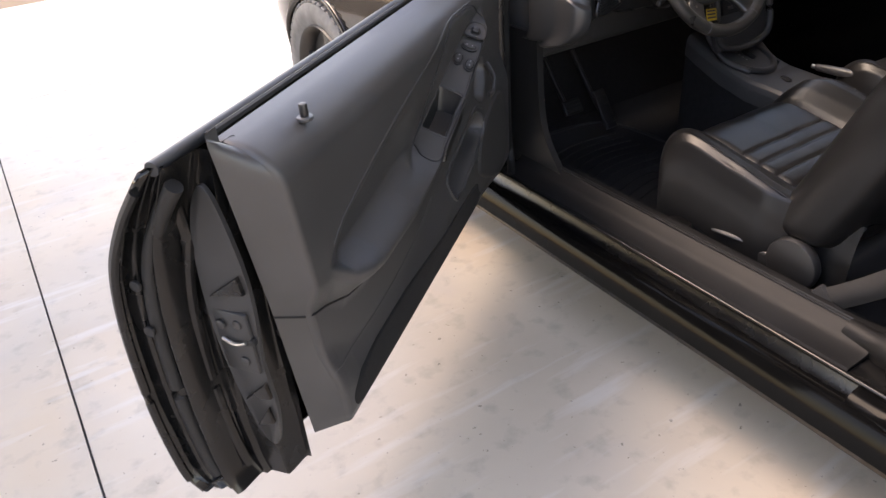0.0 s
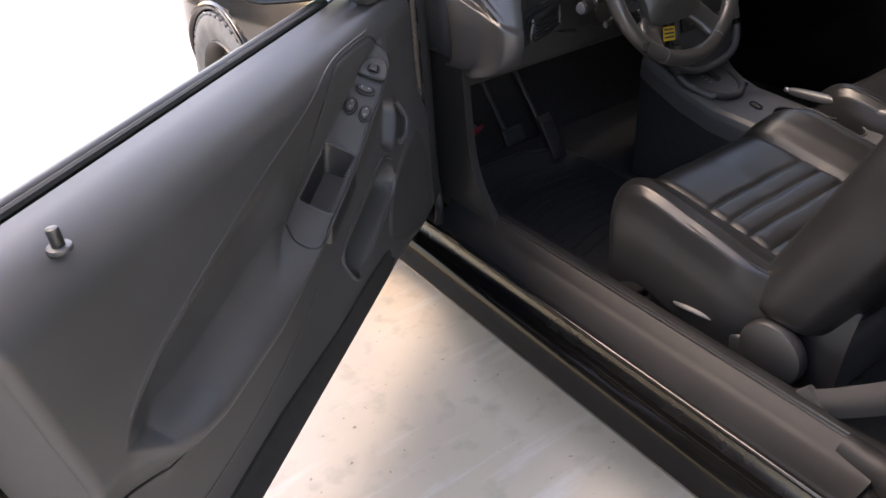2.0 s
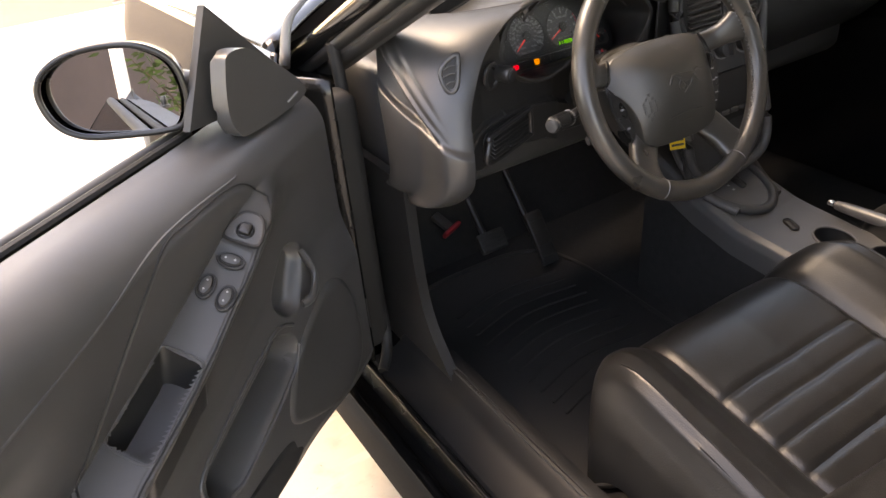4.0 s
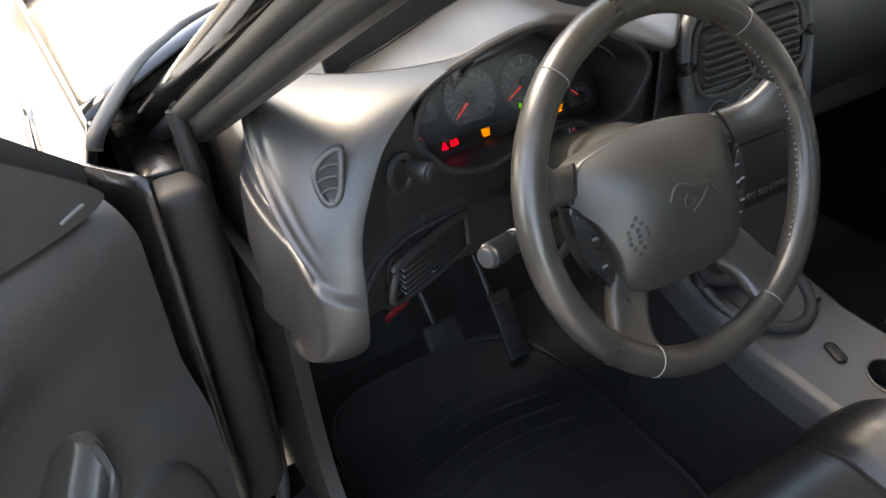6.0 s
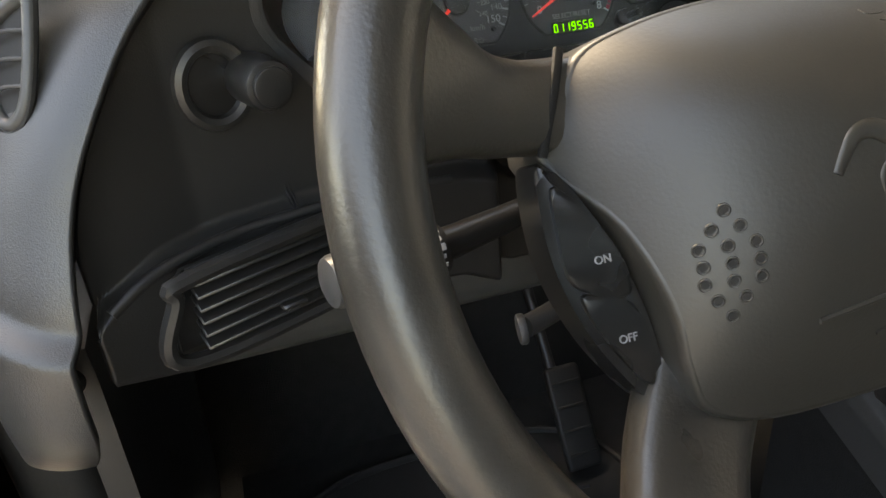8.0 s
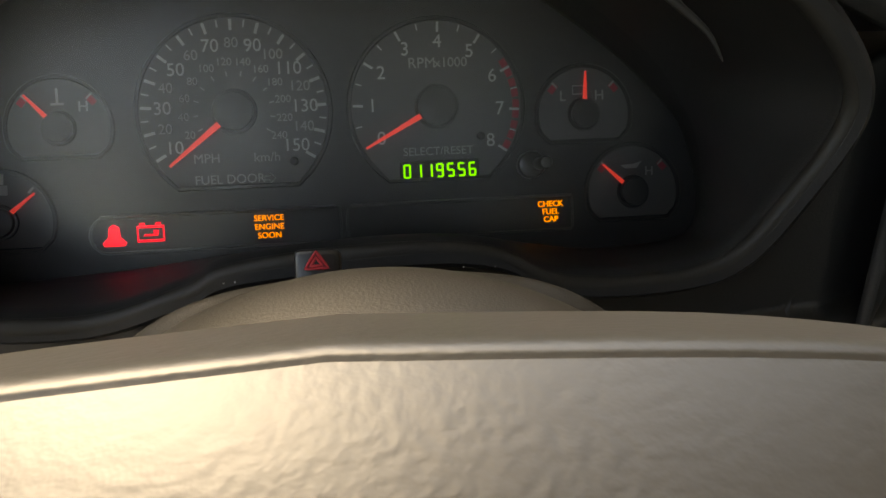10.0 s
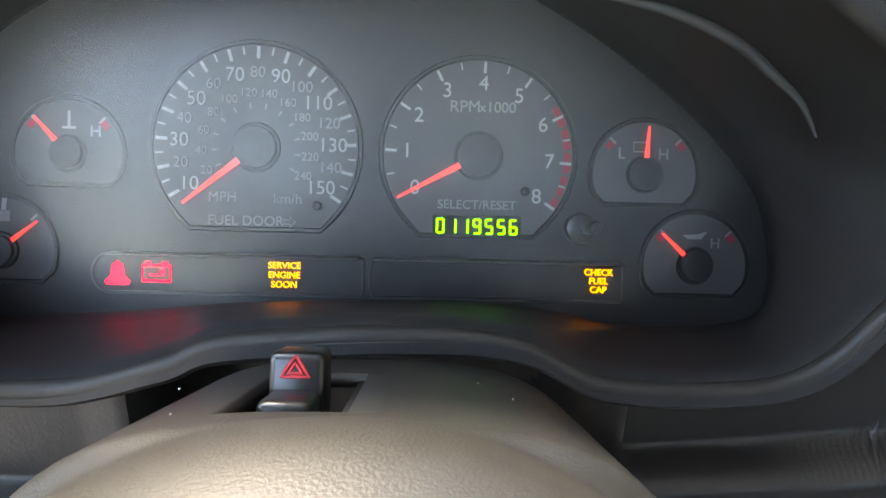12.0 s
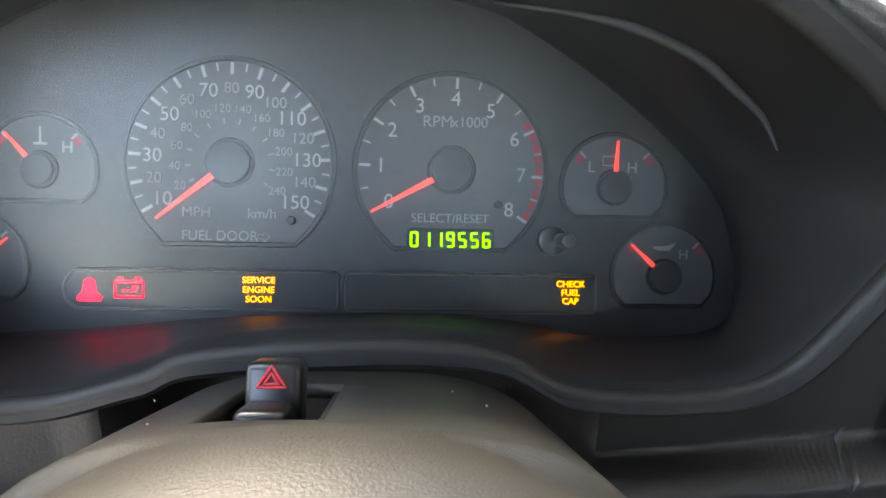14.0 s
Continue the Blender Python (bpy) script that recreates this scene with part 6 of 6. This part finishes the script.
    under(k, "arc_glint_bead", tube(bead, [0.0003 + 0.0013 * math.sin(math.pi * i / 39) for i in range(40)], 10), TRIM, "thin grey bead standing in for a bright reflected arc")
    # trip reset stem
    stem = under(k, "reset_stem", cyl(0.0058, 0.008, 28, 0.0014, pose(0.0805, -0.0208, 0.004)), GLOSS_BLACK)
    under(stem, "tip", cyl(0.0026, 0.022, 20, 0.0010, pose(0.0830, -0.0206, 0.011)), GLOSS_BLACK)
    under(k, "reset_stem", cyl(0.0016, 0.003, 12, 0.0004, pose(0.060, -0.0076, 0.002)), RUBBER)
    under(k, "reset_stem", cyl(0.0016, 0.003, 12, 0.0004, pose(-0.018, -0.0149, 0.002)), RUBBER)


instruments()



# ---- seats ----
def seat(x, label, turned=1):
    """A front seat: cushion with side bolsters and pleats, back, hinge covers and lever."""
    s = thing("bucket_seat", label, "seat", pose(x, 0, 0), group="front seats")

    def cushion_z(a, y):
        b = min(abs(a), 0.31)
        centre = 0.468 + 0.018 * step(-0.60, -0.45, y) - 0.035 * step(-0.55, -0.85, y) - 0.012 * (b / 0.16) ** 2 * step(0.3, 0.1, b)
        for yp in (-0.556, -0.605, -0.654, -0.703):
            if b < 0.163:
                centre -= 0.0035 * math.exp(-((y - yp) / 0.005) ** 2)
        if y < -0.556 and b < 0.163:
            centre += 0.0014 * abs(math.sin((y + 0.556) / 0.049 * math.pi))
        bol = curve((0.0, 0.150, 0.163, 0.176, 0.21, 0.245, 0.268, 0.285, 0.298, 0.306, 0.310), (0.0, 0.010, 0.003, 0.018, 0.040, 0.054, 0.050, 0.032, -0.004, -0.05, -0.15), b)
        rear = step(-0.50, -0.86, y)
        z = centre + bol * (1 - 0.35 * rear if b < 0.28 else 1)
        front = max(0.0, (y + 0.455) / 0.095)
        z -= 0.10 * (1 - math.sqrt(max(0, 1 - min(front, 1) ** 2)))
        return z

    def cushion(u, v):
        a = 0.310 * math.sin((u - 0.5) * math.pi)
        y = -0.92 + 0.56 * v
        wide = 1 - 0.14 * step(-0.70, -0.86, y)
        y -= 0.08 * (abs(a) / 0.31) ** 5 * step(-0.75, -0.36, y)
        return (a * wide, y, cushion_z(a, -0.92 + 0.56 * v))
    cu = under_(s, "seat_cushion", grid(140, 130, cushion), LEATHER, "black leather cushion with pleats")
    under_(s, "seat_valance", span((-0.265, -0.90, 0.22), (0.265, -0.50, 0.36), 0.03, 3), PLASTIC)
    for sg in (-1, 1):
        line = [Vector((sg * 0.268, y - 0.08 * (0.268 / 0.31) ** 5 * step(-0.75, -0.36, y), cushion_z(0.268, y) + 0.0006)) for y in np.linspace(-0.86, -0.42, 30)]
        under_(s, "stitching", tube(line, 0.0016, 6), LEATHER)
        line = [Vector((sg * 0.163, y, cushion_z(0.163, y) + 0.0005)) for y in np.linspace(-0.86, -0.40, 30)]
        under_(s, "seam", tube(line, 0.0018, 6), RUBBER)

    # seat back: sections stacked up and leaned back
    def back(u, v):
        h = -0.035 + 0.755 * v
        a = 2 * math.pi * u
        ca, sa = math.cos(a), math.sin(a)
        half = 0.296 - 0.07 * step(0.50, 1.0, v) - 0.01 * step(0.10, 0.0, v)
        xx = half * math.copysign(abs(ca) ** 0.55, ca)
        depth = 0.075
        yy = depth * math.copysign(abs(sa) ** 0.7, sa)
        if sa > 0:
            b = abs(xx) / half
            yy += 0.050 * math.exp(-((b - 0.80) / 0.22) ** 2) - 0.012 * math.exp(-(b / 0.4) ** 2)
        end = 1 - 0.35 * step(0.94, 1.0, v) - 0.30 * step(0.06, 0.0, v)
        y0 = -0.825 - 0.40 * h
        return (xx * end, y0 + yy * end, 0.40 + 0.93 * h)
    under_(s, "seat_back", grid(72, 60, back, wrap_u=True), LEATHER, "black leather seat back")
    under_(s, "headrest", box(0.26, 0.09, 0.17, 0.035, 4, pose(0, -1.16, 1.10, 20, 0, 0)), LEATHER)
    sd = -turned
    under_(s, "hinge_cover", cyl(0.062, 0.03, 32, 0.010, pose(sd * 0.292, -0.815, 0.345, 0, 90, 0)), FASCIA, "black plastic hinge cover")
    under_(s, "hinge_cover", box(0.03, 0.20, 0.085, 0.012, 3, pose(sd * 0.288, -0.74, 0.305)), FASCIA, "black plastic side cover")
    under_(s, "recline_lever", tube(spline([(sd * 0.300, -0.70, 0.350), (sd * 0.306, -0.66, 0.350), (sd * 0.306, -0.61, 0.343)], 10), [0.006, 0.008, 0.009, 0.010, 0.010, 0.010, 0.010, 0.009, 0.008, 0.005], 12, flat=0.6), TRIM, "satin grey recline lever")
    sw = under_(s, "seat_switch", box(0.012, 0.03, 0.016, 0.004, 2, pose(sd * 0.300, -0.575, 0.350)), PLASTIC)
    return s


seat(-0.330, "black leather driver seat with pleated cushion")
seat(0.385, "black leather passenger seat beyond the console", -1)


def belt():
    b = thing("seat_belt", "grey woven seat belt hanging beside the driver seat", "seat belt")
    pts = spline([(-0.665, -0.90, 0.315), (-0.675, -0.97, 0.375), (-0.69, -1.10, 0.52), (-0.71, -1.26, 0.75), (-0.70, -1.36, 1.0)], 40)
    bm = bmesh.new()
    rows = [[bm.verts.new(p + Vector((sx * 0.006, sy, 0.6 * sy)) * 1.0 + Vector((0.0012 * k, 0, 0))) for sx, sy in ((-1, -0.021), (1, 0.021))] for k in (0,) for p in pts]
    for a, c in zip(rows, rows[1:]):
        bm.faces.new((a[0], a[1], c[1], c[0]))
    shell(under_(b, "strap", bm, BELT, "grey woven strap"), 0.0016)
    under_(b, "anchor_sleeve", moved(box(0.016, 0.062, 0.075, 0.004, 2), pose(-0.666, -0.915, 0.315, 35, 0, 0)), BELT)


belt()


# ---- console ----
console = thing("centre_console", "charcoal centre console with shifter plate, cup holders and brake lever", "centre console")


def console_top(y):
    return curve((-1.1, -0.62, -0.40, -0.26, -0.16, -0.06, 0.0), (0.46, 0.46, 0.465, 0.475, 0.50, 0.54, 0.57), y)


def build_console():
    def body(u, v):
        y = -1.05 + 1.03 * v
        zt = console_top(y)
        zt -= 0.058
        prof = ((-0.104, 0.18), (-0.104, zt), (0.0, zt), (0.104, zt), (0.104, 0.18))
        k = u * (len(prof) - 1)
        i = min(int(k), len(prof) - 2)
        f = k - i
        return (prof[i][0] * (1 - f) + prof[i + 1][0] * f + 0.010, y, prof[i][1] * (1 - f) + prof[i + 1][1] * f)
    part("console_body", grid(61, 80, body), CARPET, console, "black carpeted console sides")

    CUPS = ((0.028, -0.395, 0.036, 0.040), (0.052, -0.515, 0.042, 0.058))

    def skin(u, v):
        y = -1.05 + 1.03 * v
        zt = console_top(y)
        prof = ((-0.108, zt - 0.062), (-0.106, zt - 0.022), (-0.100, zt - 0.008), (-0.088, zt), (0.088, zt), (0.100, zt - 0.008), (0.106, zt - 0.022), (0.108, zt - 0.062))
        ks = (0.0, 0.05, 0.08, 0.11, 0.89, 0.92, 0.95, 1.0)
        return (curve(ks, [p[0] for p in prof], u) + 0.010, y, curve(ks, [p[1] for p in prof], u))
    bm = grid(160, 300, skin)
    cut = [f for f in bm.faces if any(((f.calc_center_median().x - a) / c) ** 2 + ((f.calc_center_median().y - b) / d) ** 2 < 1 for a, b, c, d in CUPS)]
    bmesh.ops.delete(bm, geom=cut, context="FACES")
    part("console_top", bm, TRIM, console, "satin charcoal console top")

    def oval(cx, cy, rx, ry, lift=0.0, n=48, z=None):
        return [Vector((cx + rx * math.cos(a), cy + ry * math.sin(a), (console_top(cy + ry * math.sin(a)) if z is None else z) + lift)) for a in np.linspace(0, 2 * math.pi, n, endpoint=False)]

    def disc(o):
        bm = bmesh.new()
        bm.faces.new([bm.verts.new(p) for p in o])
        return bm
    # shifter plate with its raised ring and slot
    ring = oval(0.005, -0.155, 0.078, 0.100, 0.006)
    part("shifter_ring", tube(ring, 0.010, 10, closed=True), PLASTIC, console, "black ring round the shifter")
    plate = part("shifter_plate", grid(48, 10, lambda u, v: Vector((0.005, -0.155, console_top(-0.155) + 0.004)).lerp(ring[int(round(u * 48)) % 48] + Vector((0, 0, 0.001)), max(v, 0.01)), wrap_u=True), TRIM, console, "satin grey shifter plate")
    part("shifter_slot", moved(box(0.016, 0.085, 0.004, 0.006, 3), pose(0.018, -0.150, console_top(-0.15) + 0.009, 20, 0, 0)), RUBBER, console)
    for k in range(4):
        part("gear_mark", moved(box(0.005, 0.004, 0.0008, 0, 1), pose(-0.012, -0.185 + 0.014 * k, console_top(-0.185 + 0.014 * k) + 0.0085, 16, 0, 0)), WHITE_INK, console)
    # rails that run up to the dashboard on both sides of the plate
    for sx in (-1, 1):
        rail = spline([(0.005 + sx * 0.062, -0.235, console_top(-0.235) + 0.004), (0.005 + sx * 0.086, -0.16, console_top(-0.16) + 0.010), (0.005 + sx * 0.092, -0.09, 0.575), (0.005 + sx * 0.102, -0.06, 0.68), (0.005 + sx * 0.112, -0.075, 0.80)], 30)
        part("console_rail", tube(rail, 0.009, 10), TRIM, console, "satin grey side rail")
    # window switch, cup holders, tray, brake lever
    sw = part("console_switch", moved(box(0.018, 0.040, 0.006, 0.007, 3), pose(0.0, -0.318, console_top(-0.318) + 0.001, 3, 0, -20)), RUBBER, console, "black oval switch")
    for cx, cy, rx, ry in CUPS:
        o = oval(cx, cy, rx, ry, 0.001)
        cup = part("cup_holder", disc([p + Vector((0, 0, -0.050)) for p in o]), RUBBER, console, "dark round cup holder")
        part("cup_rim", tube(o, 0.0024, 8, closed=True), TRIM, cup)
        part("cup_wall", grid(48, 6, lambda u, v, o=o: o[int(round(u * 48)) % 48] + Vector((0, 0, -0.0505 * v)), wrap_u=True), RUBBER, cup)
    lever = part("brake_lever", tube(spline([(0.110, -0.62, 0.50), (0.110, -0.48, 0.494), (0.108, -0.34, 0.488)], 12), [0.012, 0.013, 0.013, 0.013, 0.013, 0.013, 0.013, 0.013, 0.013, 0.012, 0.011, 0.009], 16), TRIM, console, "satin grey brake lever")
    part("button", cyl(0.006, 0.012, 16, 0.002, pose(0.108, -0.330, 0.488, 90, 0, 0)), STEEL, lever)
    part("armrest_box", span((-0.085, -1.05, 0.44), (0.105, -0.66, 0.58), 0.03, 4), LEATHER, console, "black leather armrest lid")


build_console()


# ---- footwell ----
def footwell():
    m = thing("floor_mat", "ribbed black rubber mat with dusty marks on the footwell carpet", "floor mat")
    o = spline([(-0.60, -0.40, 0), (-0.62, -0.10, 0), (-0.60, 0.22, 0), (-0.40, 0.28, 0), (-0.18, 0.22, 0), (-0.15, -0.10, 0), (-0.20, -0.38, 0), (-0.42, -0.43, 0)], 80, closed=True)
    part("mat_sheet", prism([(p.x, p.y) for p in o], 0.010, 0.003, pose(0, 0, 0.201)), RUBBER, m)
    part("mat_edge", tube([p + Vector((0, 0, 0.212)) for p in o], 0.006, 8, closed=True), RUBBER, m)
    for k in range(11):
        y = -0.22 + 0.038 * k
        part("mat_rib", tube(spline([(-0.52, y - 0.03, 0.212), (-0.38, y, 0.213), (-0.22, y - 0.02, 0.212)], 10), 0.0035, 6), RUBBER, m)
    for x, w, h, name, lab in ((-0.365, 0.075, 0.05, "brake_pedal", "black ribbed rubber brake pedal"), (-0.215, 0.05, 0.14, "accelerator_pedal", "black ribbed rubber accelerator pedal")):
        p = thing(name, lab, "pedal", pose(x, 0.20, 0.33 if h < 0.1 else 0.28, 55, 0, 0))
        under_(p, "pad", box(w, h, 0.014, 0.006, 3), RUBBER)
        for k in range(4):
            under_(p, "rib", box(w * 0.8, 0.004, 0.003, 0.001, 1, pose(0, -h * 0.35 + h * 0.23 * k, 0.008)), RUBBER)
        under_(p, "arm", tube(spline([(0, 0, -0.005), (0, 0.03, -0.03), (0, 0.24, -0.05)], 12), 0.008, 10), DARK_METAL)
    h = thing("hood_release", "red plastic hood release handle under the dashboard", "handle", pose(-0.385, 0.350, 0.300, 30, 0, 25))
    under_(h, "grip", box(0.070, 0.012, 0.020, 0.004, 2), RED)
    under_(h, "bracket", box(0.03, 0.06, 0.012, 0.003, 2, pose(0, 0.03, 0)), PLASTIC)
    # inner hinge hardware between door and pillar
    hg = new("hinge")
    hg["label"] = "bare metal door hinge"
    hg.parent = car
    hg.matrix_basis = pose(-0.79, 0.055, 0.0)
    for z in (0.38, 0.46):
        under_(hg, "knuckle", cyl(0.013, 0.05, 18, 0.003, pose(0, 0, z)), STEEL)
    under_(hg, "strap", box(0.05, 0.012, 0.16, 0.003, 2, pose(0.02, 0.035, 0.42, 0, 0, 30)), DARK_METAL)
    under_(hg, "check_arm", tube(spline([(0.01, 0.03, 0.34), (-0.04, -0.01, 0.335), (-0.08, -0.06, 0.33)], 10), 0.008, 8), STEEL)
    bolt = thing("striker_bolt", "small bright bolt head on the door pillar", "bolt", pose(-0.787, 0.090, 0.823))
    under_(bolt, "head", cyl(0.007, 0.012, 16, 0.003, pose(0, 0, 0, 90, 0, 0)), STEEL)


footwell()
